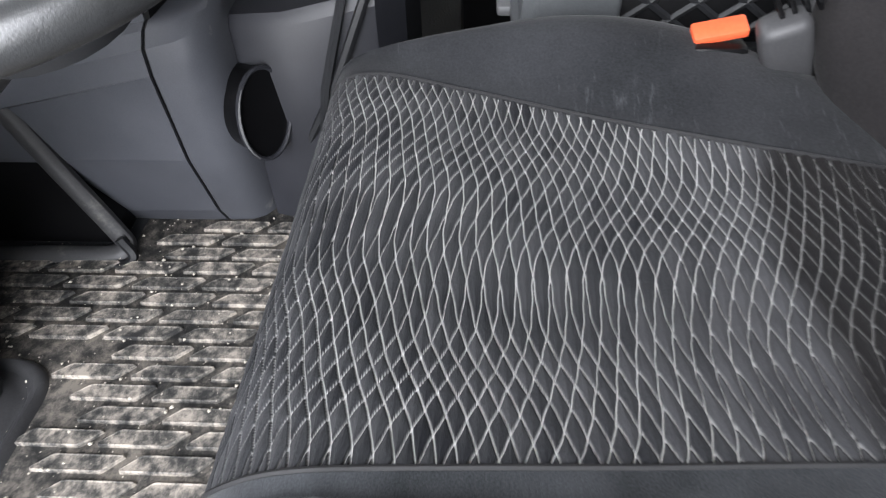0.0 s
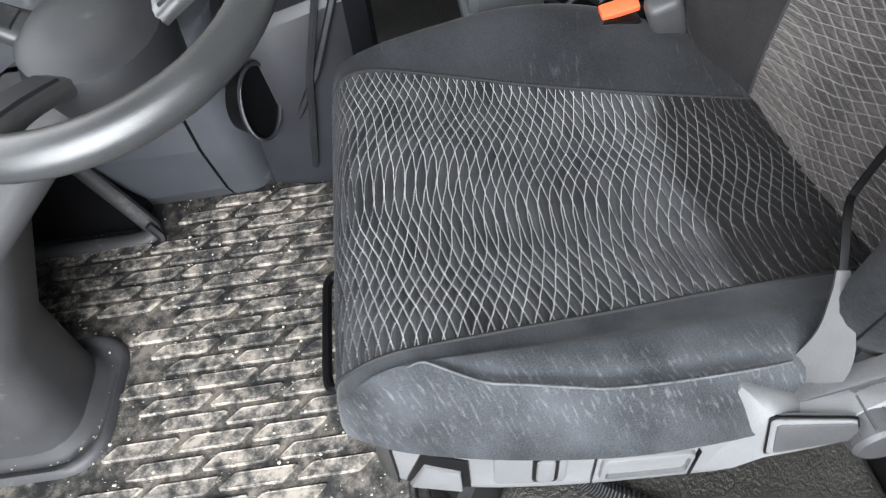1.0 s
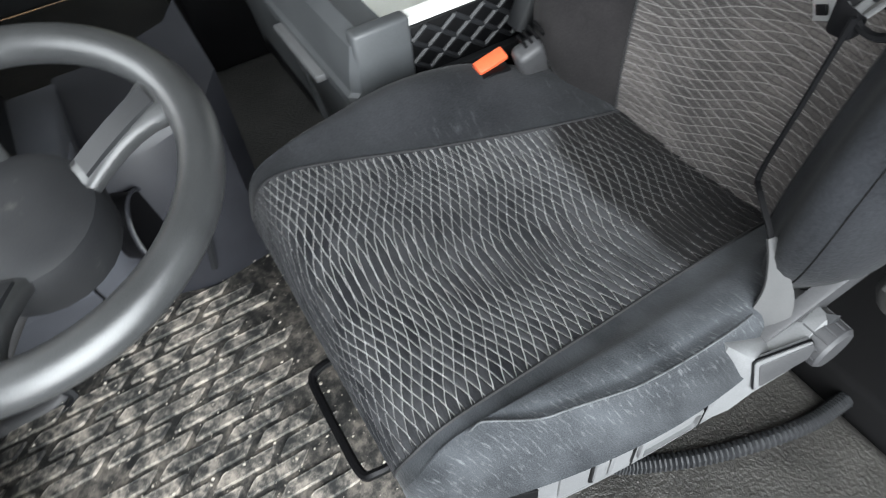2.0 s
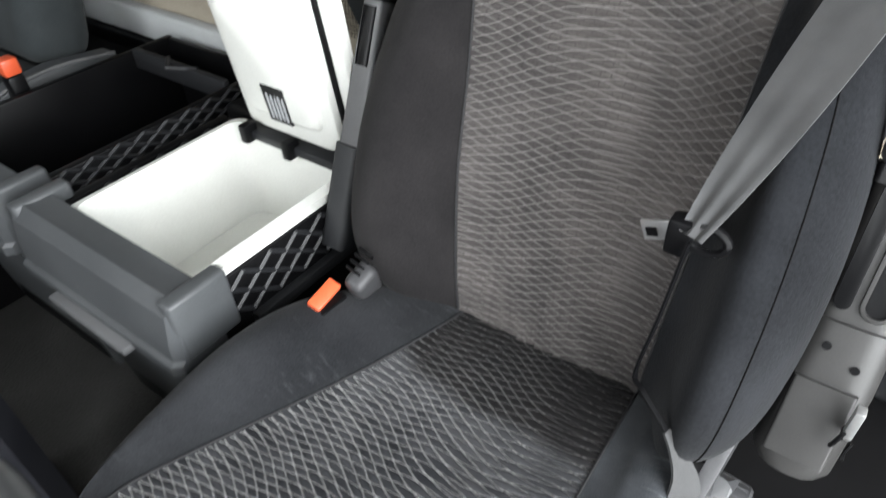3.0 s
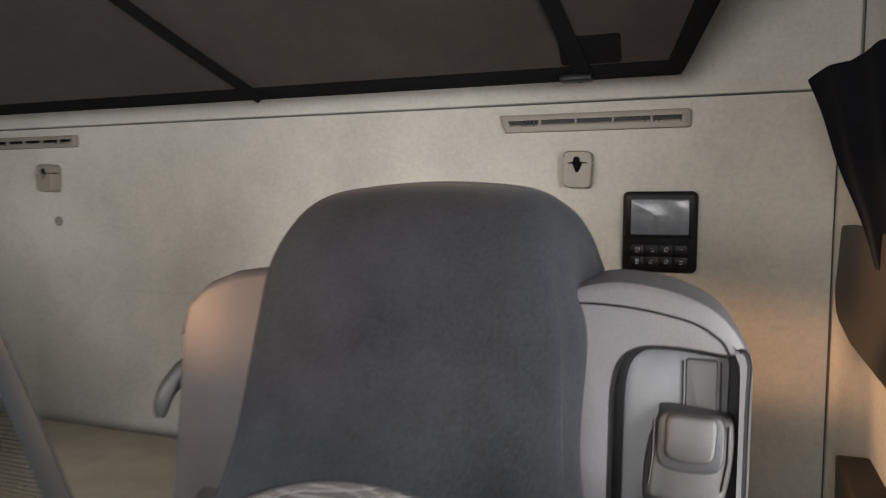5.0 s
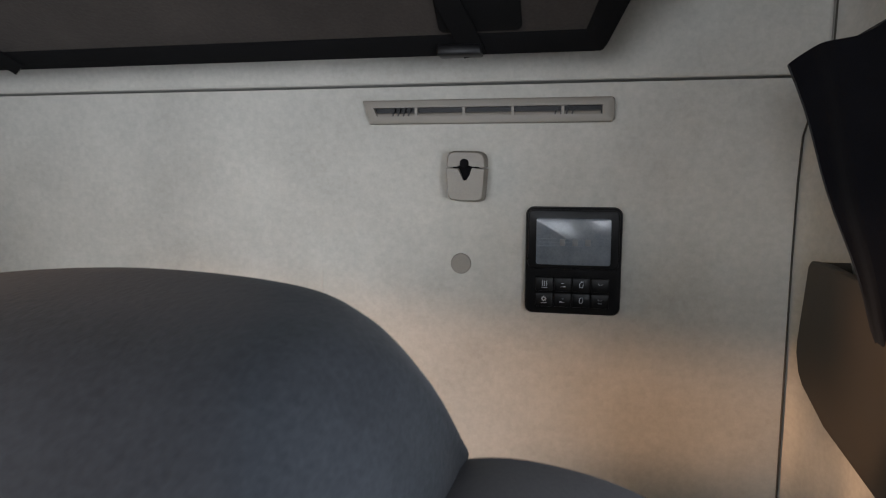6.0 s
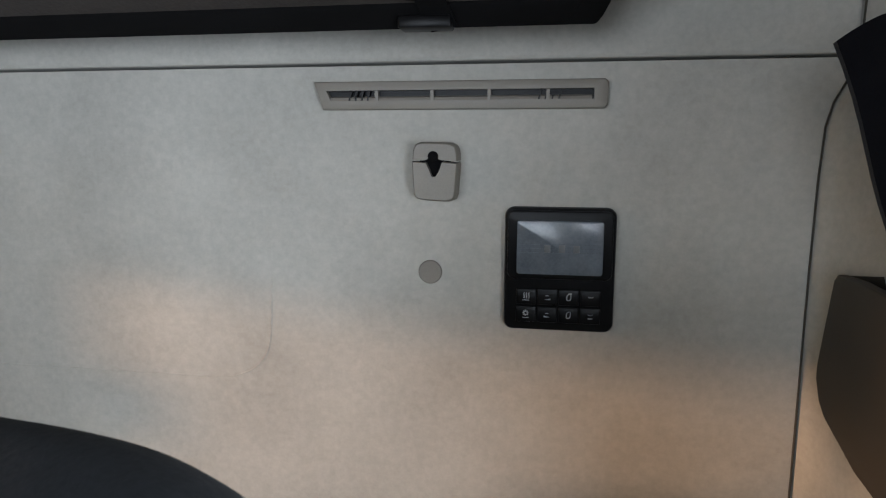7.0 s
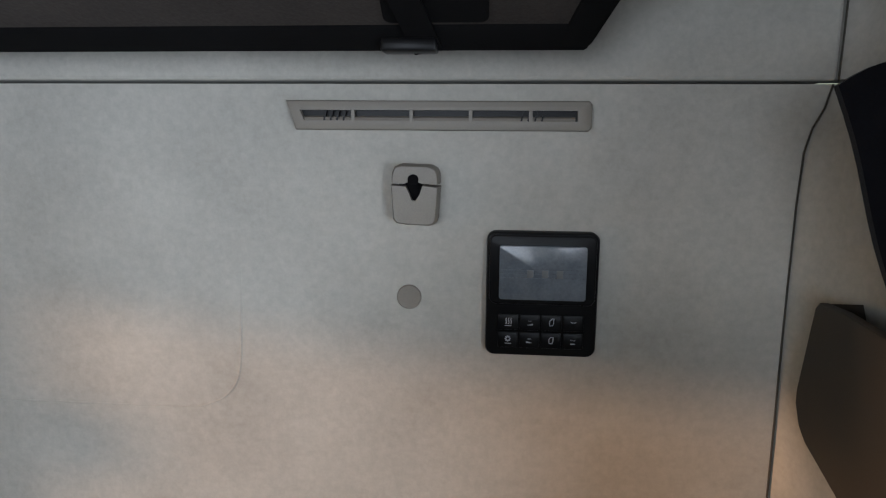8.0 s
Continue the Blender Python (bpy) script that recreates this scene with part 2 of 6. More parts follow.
RAIL = surface("pale_grey_rail", (0.46, 0.48, 0.48), (0.58, 0.60, 0.60), 0.45, 7.0, 300.0, 0.1, 0.0004)
BELT = surface("belt_webbing", (0.034, 0.0345, 0.0355), (0.062, 0.0625, 0.0635), 0.6, 25.0, 1100.0, 0.5, 0.0008)
STRAP_PALE = surface("lower_webbing", (0.026, 0.026, 0.027), (0.052, 0.052, 0.052), 0.6, 25.0, 1100.0, 0.5, 0.0008)
STRAP = surface("grey_strap", (0.013, 0.0165, 0.0185), (0.024, 0.0295, 0.032), 0.75, 15.0, 900.0, 0.4, 0.0008)
CURTAIN = surface("black_curtain", (0.002, 0.002, 0.003), (0.006, 0.006, 0.008), 0.95, 10.0, 500.0, 0.3, 0.001, sheen=0.05, spec=0.1)
RED = surface("red_plastic", (0.62, 0.085, 0.03), (0.80, 0.13, 0.05), 0.4, 12.0, 300.0, 0.1, 0.0004)
METAL = surface("bright_metal", (0.42, 0.42, 0.42), (0.60, 0.60, 0.60), 0.35, 12.0, 400.0, 0.1, 0.0003, metal=0.8)
BUNKCLOTH = surface("bunk_underside", (0.026, 0.021, 0.018), (0.050, 0.041, 0.035), 0.9, 8.0, 240.0, 0.4, 0.002, sheen=0.05, spec=0.2)
BLACKCLOTH = surface("black_trim_cloth", (0.0018, 0.0017, 0.0018), (0.0052, 0.0050, 0.0054), 0.95, 10.0, 500.0, 0.3, 0.001, spec=0.15)
CARPET = surface("pebbled_rubber", (0.018, 0.0178, 0.017), (0.070, 0.069, 0.066), 0.6, 5.0, 170.0, 0.9, 0.004)
MUD = surface("dry_mud", (0.30, 0.27, 0.22), (0.55, 0.51, 0.44), 0.95, 30.0, 300.0)
RUBBER = mat_rubber("muddy_rubber")
# darker copies: shade between the tread bars and inside their rims
GROOVE_SHADE = mat_rubber("rubber_groove_shade", 0.40)
RUBBER_PAD_SHADE = mat_rubber("rubber_pad_shade", 0.80)
LENS = surface("lamp_lens", (0.085, 0.098, 0.115), (0.15, 0.168, 0.19), 0.24, 30.0, 300.0, 0.1, 0.0005, coat=0.15)
MARK = surface("pale_print", (0.34, 0.355, 0.37), (0.46, 0.475, 0.49), 0.5, 30.0, 300.0)

# ---- building helpers ----


def thing(name, at, label, category, group="", kind=""):
    e = new(name)
    e.location = at
    e.empty_display_size = 0.05
    return tagged(e, label, category, group, kind)


def base_of(ob):
    p = Vector((0, 0, 0))
    while ob is not None:
        p = p + ob.location
        ob = ob.parent
    return p


def part(name, bm, material, parent=None, label="", smooth=True, angle=40):
    """Links a bmesh in world coordinates as one mesh under a thing or under a part."""
    bmesh.ops.recalc_face_normals(bm, faces=bm.faces)
    if smooth:
        lim = radians(angle)
        for f in bm.faces:
            f.smooth = True
        for e in bm.edges:
            e.smooth = len(e.link_faces) < 2 or e.calc_face_angle(0) < lim
    if parent is not None:
        bmesh.ops.translate(bm, verts=bm.verts, vec=-base_of(parent))
    me = bpy.data.meshes.new(name)
    bm.to_mesh(me)
    bm.free()
    for mt in material if isinstance(material, tuple) else (material,):
        me.materials.append(mt)
    ob = new(name, me)
    if parent is not None:
        ob.parent = parent
    return tagged(ob, label) if label else ob


def box(x0, x1, y0, y1, z0, z1, bevel=0.0, seg=2, bm=None, turn=None):
    bm = bm or bmesh.new()
    made = bmesh.ops.create_cube(bm, size=1.0)["verts"]
    c = Vector(((x0 + x1) / 2, (y0 + y1) / 2, (z0 + z1) / 2))
    for v in made:
        v.co = Vector((v.co.x * (x1 - x0), v.co.y * (y1 - y0), v.co.z * (z1 - z0)))
    if bevel:
        edges = {e for v in made for e in v.link_edges}
        made = [g for g in bmesh.ops.bevel(bm, geom=list(edges), offset=bevel, segments=seg, affect="EDGES", profile=0.5)["verts"]] + [v for v in made if v.is_valid]
    for v in set(made):
        v.co = (turn @ v.co if turn else v.co) + c
    return bm


def loft(rings, closed=True, caps=True, bm=None, uv=None):
    """Skin over rings of points. uv: function of ring and point index that gives metres."""
    bm = bm or bmesh.new()
    rows = [[bm.verts.new(p) for p in r] for r in rings]
    n = len(rows[0])
    layer = bm.loops.layers.uv.new("uv") if uv else None
    for i in range(len(rows) - 1):
        for j in range(n if closed else n - 1):
            k = (j + 1) % n
            f = bm.faces.new((rows[i][j], rows[i][k], rows[i + 1][k], rows[i + 1][j]))
            if uv:
                for lp, (a, b) in zip(f.loops, ((i, j), (i, j + 1), (i + 1, j + 1), (i + 1, j))):
                    lp[layer].uv = uv(a, b)
    if caps and closed:
        bm.faces.new(rows[0][::-1])
        bm.faces.new(rows[-1])
    return bm


def spline(points, n):
    """Catmull-Rom through the points: n samples."""
    p = [Vector(q) for q in points]
    p = [p[0] * 2 - p[1]] + p + [p[-1] * 2 - p[-2]]
    out = []
    for i in range(n):
        s = i / (n - 1) * (len(p) - 3)
        k = min(int(s), len(p) - 4)
        t = s - k
        a, b, c, d = p[k : k + 4]
        out.append(0.5 * (2 * b + (c - a) * t + (2 * a - 5 * b + 4 * c - d) * t * t + (3 * b - a - 3 * c + d) * t * t * t))
    return out


def tube(points, radius, sides=10, bm=None, flat=1.0, side=None):
    """A round (or flattened) rod along points. radius: number, or one for each point."""
    bm = bm or bmesh.new()
    pts = [Vector(p) for p in points]
    rings = []
    ref = Vector(side) if side else Vector((0.13, 0.21, 0.97))
    for i, p in enumerate(pts):
        d = (pts[min(i + 1, len(pts) - 1)] - pts[max(i - 1, 0)]).normalized()
        a = (ref - d * ref.dot(d)).normalized()
        b = d.cross(a)
        ref = a
        r = radius[i] if isinstance(radius, (list, tuple)) else radius
        rings.append([p + a * (r * math.cos(2 * math.pi * k / sides)) + b * (r * flat * math.sin(2 * math.pi * k / sides)) for k in range(sides)])
    return loft(rings, bm=bm)


def ribbon(points, width, thick, across, bm=None):
    """A flat band along points; across: direction of its width, or one for each point."""
    pts = [Vector(p) for p in points]
    rings = []
    for i, p in enumerate(pts):
        d = (pts[min(i + 1, len(pts) - 1)] - pts[max(i - 1, 0)]).normalized()
        w = Vector(across[i] if isinstance(across, list) else across)
        w = (w - d * w.dot(d)).normalized()
        nrm = d.cross(w) * thick / 2
        wi = width[i] if isinstance(width, (list, tuple)) else width
        w = w * wi / 2
        rings.append([p - w - nrm, p + w - nrm, p + w + nrm, p - w + nrm])
    return loft(rings, bm=bm)


def rounded(x0, x1, z0, z1, r, n=6):
    """Points of a rounded rectangle, anticlockwise. r: one radius or four (from low left)."""
    rr = r if isinstance(r, tuple) else (r,) * 4
    out = []
    for (cx, cz, a), q in zip(((x0, z0, 180), (x1, z0, 270), (x1, z1, 0), (x0, z1, 90)), rr):
        sx, sz = (1 if cx == x0 else -1), (1 if cz == z0 else -1)
        for k in range(n + 1):
            t = radians(a + 90 * k / n)
            out.append((cx + sx * q + q * math.cos(t), cz + sz * q + q * math.sin(t)))
    return out


def plate(outline, at, depth, edge=0.0, hole=None):
    """A solid from an outline of (a, b) pairs. at: function (a, b, d) to a point, d the depth from 0 at the front to depth."""
    bm = bmesh.new()
    ca = sum(a for a, _ in outline) / len(outline)
    cb = sum(b for _, b in outline) / len(outline)

    def inset(q, e):
        ra, rb = max(abs(a - ca) for a, _ in outline), max(abs(b - cb) for _, b in outline)
        return [(ca + (a - ca) * (1 - e / ra), cb + (b - cb) * (1 - e / rb)) for a, b in q]

    rings = [[at(a, b, depth) for a, b in outline]]
    if edge:
        rings.append([at(a, b, edge) for a, b in outline])
        rings.append([at(a, b, edge * 0.3) for a, b in inset(outline, edge * 0.3)])
        rings.append([at(a, b, 0) for a, b in inset(outline, edge)])
    else:
        rings.append([at(a, b, 0) for a, b in outline])
    if hole:
        q, d = hole
        rings.append([at(a, b, 0) for a, b in q])
        rings.append([at(a, b, d) for a, b in q])
    return loft(rings, bm=bm)


def structure(name, bm, material, label, smooth=False):
    ob = part(name, bm, material, None, "", smooth)
    return tagged(ob, label, name.split("_")[0], "", "structure")

# ---- the cab shell ----
structure("floor", box(-1.80, 0.62, -1.40, 1.30, -0.06, 0.0), CARPET, "dark cab floor covering, worn")
# the rear wall ends in a seam that bends outward near its top; beyond it the side panel turns forward
SEAM = [(0.552, 0.0), (0.552, 0.40), (0.552, 0.80), (0.552, 1.10), (0.553, 1.22), (0.556, 1.285), (0.563, 1.314), (0.575, 1.338), (0.582, 1.3665)]
structure("wall_rear", plate([(-1.80, 0.0)] + SEAM + [(-1.80, 1.3665)], lambda a, b, d: Vector((a, 1.25 + d, b)), 0.06), HEADCLOTH, "beige cloth-covered rear cab wall")
structure("wall_rear_upper", box(-1.80, 0.586, 1.246, 1.31, 1.3705, 2.02, 0.005), HEADCLOTH, "beige cloth-covered upper rear cab wall")


def corner_panel(levels):
    """Padded side panel: from the seam it turns round the corner and runs forward; levels: seam place and height."""
    rings = []
    for a, z in levels:
        sec = [(a + 0.003, 1.300), (a + 0.003, 1.256), (a + 0.006, 1.249), (a + 0.012, 1.241), (a + 0.020, 1.222), (a + 0.028, 1.19)]
        sec += [(max(a + 0.032, 0.596), 1.14), (0.600, 1.05), (0.602, 0.42), (0.66, 0.42), (0.66, 1.300)]
        rings.append([Vector((x, y, z)) for x, y in sec])
    return loft(rings)


structure("wall_side_driver", corner_panel(SEAM), HEADCLOTH, "beige padded side panel behind the open door", True)
structure("trim_corner", tube([Vector((a + 0.0015, 1.2495, z)) for a, z in SEAM], 0.0013, 6), SEAM_CLOTH, "dark seam in the corner of the wall")
structure("wall_side_corner", corner_panel([(0.585, 1.372), (0.586, 1.45), (0.586, 2.02)]), HEADCLOTH, "beige padded upper corner of the cab", True)
structure("trim_corner_upper", tube([(0.5872, 1.2458, 1.370), (0.5885, 1.2458, 1.45), (0.5885, 1.2458, 2.02)], 0.0013, 6), SEAM_CLOTH, "dark seam in the upper corner of the wall")
structure("wall_side_upper", box(0.600, 0.66, -1.40, 0.418, 1.372, 2.02, 0.006), HEADCLOTH, "beige upper side panel of the cab")
# darker beige than the other walls, for the shadow it stands in
structure("wall_passenger", box(-1.86, -1.80, 0.64, 1.31, 0.0, 2.02, 0.01), PLASTIC_BEIGE, "beige side wall on the passenger side, darkened for its shade")
structure("wall_passenger_low", box(-1.86, -1.80, -1.40, 0.64, 0.0, 0.72, 0.01), PLASTIC_DK, "dark passenger door below its window")
# unseen panels, stepped to place the sun on seat and rear wall
structure("wall_passenger_top", box(-1.86, -1.80, -0.05, 0.64, 1.25, 2.02, 0.01), HEADCLOTH, "unseen beige panel over the passenger window, its height set for the sun patch")
structure("wall_passenger_front", box(-1.86, -1.80, -1.40, -0.05, 0.72, 1.19, 0.01), PLASTIC_DK, "unseen dark panel added to keep the low sun off the seat")
structure("wall_passenger_header", box(-1.86, -1.80, -1.40, -0.05, 1.46, 2.02, 0.01), HEADCLOTH, "unseen beige panel added to bound the sun on the headrest")
structure("wall_passenger_pillar", box(-1.86, -1.80, -1.40, -0.55, 1.19, 1.46, 0.01), PLASTIC_DK, "unseen dark panel added to stop the sun further forward")
structure("ceiling", box(-1.86, 0.64, -1.40, 1.31, 2.02, 2.07), HEADCLOTH, "beige cab roof lining")
structure("wall_front_low", box(-1.86, 0.62, -1.46, -1.40, 0.0, 0.80), PLASTIC_DK, "dark bulkhead under the windscreen")
structure("wall_front_top", box(-1.86, 0.62, -1.46, -1.40, 1.60, 2.02), HEADCLOTH, "beige header over the windscreen")
structure("dashboard", box(-1.80, 0.50, -1.40, -0.98, 0.52, 0.80, 0.05, 4), PLASTIC_DK, "dark grained dashboard under the windscreen", True)
structure("ground", box(-60, 60, -60, 60, -1.35, -1.30), CARPET, "grey yard surface outside the cab")

structure("floor_footwell", box(-0.60, 0.40, -1.05, -0.215, 0.0, 0.044, 0.006), CARPET, "raised dark floor of the footwell")

structure("sill", box(0.180, 0.600, -0.12, 0.270, 0.0, 0.150, 0.025, 4), RUBBER_SILL, "grey pebbled rubber on the raised entry sill", True)

structure("sill_step", box(0.180, 0.600, 0.272, 0.556, 0.0, 0.190, 0.012, 3), BLACKCLOTH, "black step behind the entry sill", True)

edge = spline([(-1.78, 1.2512, 0.915), (-1.2, 1.2512, 0.915), (-0.70, 1.2512, 0.915), (-0.26, 1.2512, 0.916)], 30)
edge += spline([(-0.230, 1.2512, 0.919), (-0.200, 1.2512, 0.932), (-0.180, 1.2512, 0.955), (-0.172, 1.2512, 0.985), (-0.168, 1.2513, 1.05), (-0.165, 1.2520, 1.12)], 30)
structure("trim_wall_ridge", tube(edge, 0.0022, 8), HEADCLOTH, "faint padded ridge in the wall cloth", True)

# bunk box behind the seats
structure("bunk_base", box(-1.80, 0.600, 0.56, 1.25, 0.0, 0.40, 0.01), PLASTIC_DK, "dark base box under the bunk")


def mattress():
    t = thing("mattress", (-0.6, 0.9, 0.40), "beige cloth lower bunk mattress on its base", "mattress")
    rings = []
    xs = [-1.795, -1.78, -1.70] + [-1.6 + 0.2 * k for k in range(10)] + [0.36, 0.43, 0.47, 0.485]
    for i, x in enumerate(xs):
        e = 0.0 if 2 < i < len(xs) - 4 else (0.03, 0.01, 0.004)[i] if i < 3 else (0.004, 0.012, 0.035, 0.07)[i - len(xs) + 4]
        yf = 0.53 + (0.0, 0.01, 0.05, 0.11)[max(0, i - len(xs) + 4)]
        sag = 0.004 * math.sin(x * 7)
        sec = [(yf, 0.403), (yf - 0.012, 0.44), (yf - 0.006, 0.515 - e * 0.6), (yf + 0.035, 0.546 - e), (0.75, 0.556 - e + sag), (1.0, 0.555 - e), (1.17, 0.552 - e), (1.205, 0.535 - e), (1.215, 0.403)]
        rings.append([(x, y, z) for y, z in sec])
    part("cover", loft(rings), MATTRESS, t, angle=60)
    seam = spline([(-1.78, 0.535, 0.553), (-1.0, 0.562, 0.553), (0.0, 0.562, 0.553), (0.38, 0.563, 0.551)], 24)
    part("piping", tube(seam, 0.004, 6), MATTRESS, t)
    return t


mattress()

t = thing("bunk_rail", (-0.9, 0.50, 0.43), "pale grey metal rail along the bunk front", "rail")
part("bar", box(-1.80, -0.30, 0.488, 0.522, 0.425, 0.492, 0.008, 3), RAIL, t)
part("trim", box(-1.80, -0.30, 0.478, 0.522, 0.385, 0.423, 0.006), PLASTIC_BLK, t, "black lower edging")


# ---- wall fittings ----
def vent(x0, x1, z0, z1, lean=0.012):
    t = thing("wall_vent", ((x0 + x1) / 2, 1.25, (z0 + z1) / 2), "long narrow beige plastic air vent in the rear wall", "vent", "air vents")
    h = z1 - z0
    out = [(x0, z1), (x0 + lean, z0), (x1 - 0.004, z0), (x1, z0 + 0.004), (x1, z1 - 0.004), (x1 - 0.004, z1)]
    hole = [(x0 + 0.018, z1 - h * 0.32), (x0 + 0.024, z0 + h * 0.32), (x1 - 0.018, z0 + h * 0.32), (x1 - 0.0175, z0 + h * 0.34), (x1 - 0.0175, z1 - h * 0.34), (x1 - 0.018, z1 - h * 0.32)]
    part("frame", plate(out, lambda a, b, d: Vector((a, 1.238 + d, b)), 0.0115, 0.003, (hole, 0.0105)), PLASTIC_BEIGE, t)
    # black sheet stands for the shade deep inside the vent
    part("shade_backing", box(x0 + 0.016, x1 - 0.014, 1.2480, 1.2496, z0 + h * 0.28, z1 - h * 0.28), PLASTIC_BLK, t)
    zc, n = (z0 + z1) / 2, 5
    part("slat", box(x0 + 0.022, x1 - 0.020, 1.2425, 1.2475, zc - 0.0062, zc - 0.0015, turn=Euler((radians(24), 0, 0)).to_matrix()), PLASTIC_BEIGE, t)
    for k in range(1, n):
        x = x0 + (x1 - x0) * (0.03 + k * 0.194)
        part("divider", box(x - 0.0022, x + 0.0022, 1.2400, 1.2478, z0 + h * 0.32, z1 - h * 0.32), PLASTIC_BEIGE, t)
    for s, c in ((0.13, 4), (0.78, 4)):
        for k in range(c):
            x = x0 + (x1 - x0) * s + k * 0.0085
            part("fin", box(x - 0.0010, x + 0.0010, 1.2410, 1.2478, z0 + h * 0.32, z1 - h * 0.32, turn=Euler((0, radians(14), 0)).to_matrix()), PLASTIC_BLK, t)
    return t


vent(-0.092, 0.297, 1.308, 1.345)
vent(-1.640, -1.300, 1.312, 1.345)


def coat_hook(x, z):
    """Beige hook block with a round hole and a key-shaped slot."""
    t = thing("coat_hook", (x, 1.25, z), "beige plastic coat hook block on the wall", "hook", "coat hooks")
    low = [(x - 0.030, z + 0.0140), (x - 0.029, z - 0.010), (x - 0.027, z - 0.031), (x - 0.023, z - 0.036), (x - 0.010, z - 0.038), (x + 0.020, z - 0.039), (x + 0.027, z - 0.036), (x + 0.029, z - 0.030), (x + 0.032, z + 0.012), (x + 0.012, z + 0.014), (x + 0.008, z + 0.002), (x + 0.003, z - 0.006), (x - 0.003, z - 0.006), (x - 0.006, z + 0.002), (x - 0.011, z + 0.013)]

    def shrunk(q, e):
        return [(x + (a - x) * e, z + (b - z) * e) for a, b in q]

    part("body", loft([[Vector((a, y, b)) for a, b in shrunk(low, e)] for y, e in ((1.25, 1.0), (1.226, 0.99), (1.219, 0.965), (1.2165, 0.92))]), PLASTIC_BEIGE, t, angle=50)
    top = [(x - 0.030, z + 0.0165), (x - 0.014, z + 0.0165), (x - 0.008, z + 0.019), (x + 0.005, z + 0.019), (x + 0.011, z + 0.017), (x + 0.0315, z + 0.015), (x + 0.031, z + 0.028), (x + 0.028, z + 0.035), (x + 0.020, z + 0.039), (x - 0.019, z + 0.040), (x - 0.026, z + 0.037), (x - 0.029, z + 0.030)]
    part("cap", loft([[Vector((a, y, b)) for a, b in shrunk(top, e)] for y, e in ((1.25, 1.0), (1.228, 0.99), (1.222, 0.965), (1.2195, 0.92))]), PLASTIC_BEIGE, t, angle=50)
    # solid black pieces in place of shaded hollows: the slot and the round hole
    part("slot", box(x - 0.020, x + 0.018, 1.228, 1.249, z - 0.010, z + 0.030), BLACKCLOTH, t, "black block for the shade in the slot", smooth=False)
    ring = [(math.cos(2 * math.pi * k / 16), math.sin(2 * math.pi * k / 16)) for k in range(16)]
    part("button", loft([[Vector((x - 0.001 + r * c, y, z + 0.0205 + r * s)) for c, s in ring] for y, r in ((1.222, 0.0068), (1.2165, 0.0068), (1.2155, 0.0055))]), BLACKCLOTH, t, "black disc for the shade in the round hole")
    return t


coat_hook(0.077, 1.226)
coat_hook(-1.400, 1.226)


def wall_cap(x, z, r):
    t = thing("screw_cap", (x, 1.25, z), "round flat grey plastic cap on the wall", "cap", "screw caps")
    ring = [(math.cos(2 * math.pi * k / 28), math.sin(2 * math.pi * k / 28)) for k in range(28)]
    part("disc", loft([[Vector((x + q * c, y, z + q * s)) for c, s in ring] for y, q in ((1.2505, r), (1.2475, r), (1.2462, r * 0.94))]), PLASTIC_BEIGE, t)
    return t


wall_cap(0.067, 1.088, 0.0165)
wall_cap(-1.385, 1.105, 0.014)


def key_symbol(column, row, at, key):
    """Pale symbols printed on a key: heat and cooling, fan ramp, door, lamp."""
    def stroke(pts, r=0.00055):
        part("print", tube([at(p, q) for p, q in pts], r, 5), MARK, key)

    turns = [2 * math.pi * k / 16 for k in range(17)]
    if column == 0:
        if row == 0:
            for c in (-3.2, 0.0, 3.2):
                stroke([(c + 0.8 * math.sin(q) + 0.08 * k, -3.2 + 0.5 * k) for k, q in enumerate(turns)])
        else:
            stroke([(2.4 * math.cos(q), 0.8 + 2.4 * math.sin(q)) for q in turns], 0.0007)
            for q in turns[:16:2]:
                stroke([(3.0 * math.cos(q), 0.8 + 3.0 * math.sin(q)), (4.1 * math.cos(q), 0.8 + 4.1 * math.sin(q))], 0.0007)
        stroke([(-4.4, -5.6), (4.4, -5.6)])
    elif column == 1:
        wedge = [(-4.2, -4.4), (4.2, -4.4), (4.2, -2.2)] if row == 0 else [(-4.2, -4.4), (4.2, -4.4), (-4.2, -2.0)]
        part("print", plate(wedge, lambda p, q, d: at(p, q) + Vector((0, d, 0)), 0.0006), MARK, key)
        stroke([(-2.2, 1.2), (2.2, 1.2)], 0.0004)
    elif column == 2:
        door = [(-1.8, -4.2), (1.6, -4.2), (2.6, -1.0), (2.6, 4.0), (-0.6, 4.0), (-2.6, 1.4), (-2.6, -3.4), (-1.8, -4.2)]
        stroke(door)
        if row == 0:
            stroke([(-1.0, 5.0), (3.0, 5.2), (4.0, 3.8)], 0.0004)
    else:
        stroke([(-3.8, 2.0), (-1.2, 0.2), (0.0, 1.4), (1.2, 0.2), (3.8, 2.0)], 0.0004)
        if row == 1:
            stroke([(-3.0, -4.0), (3.0, -4.0)], 0.0008)


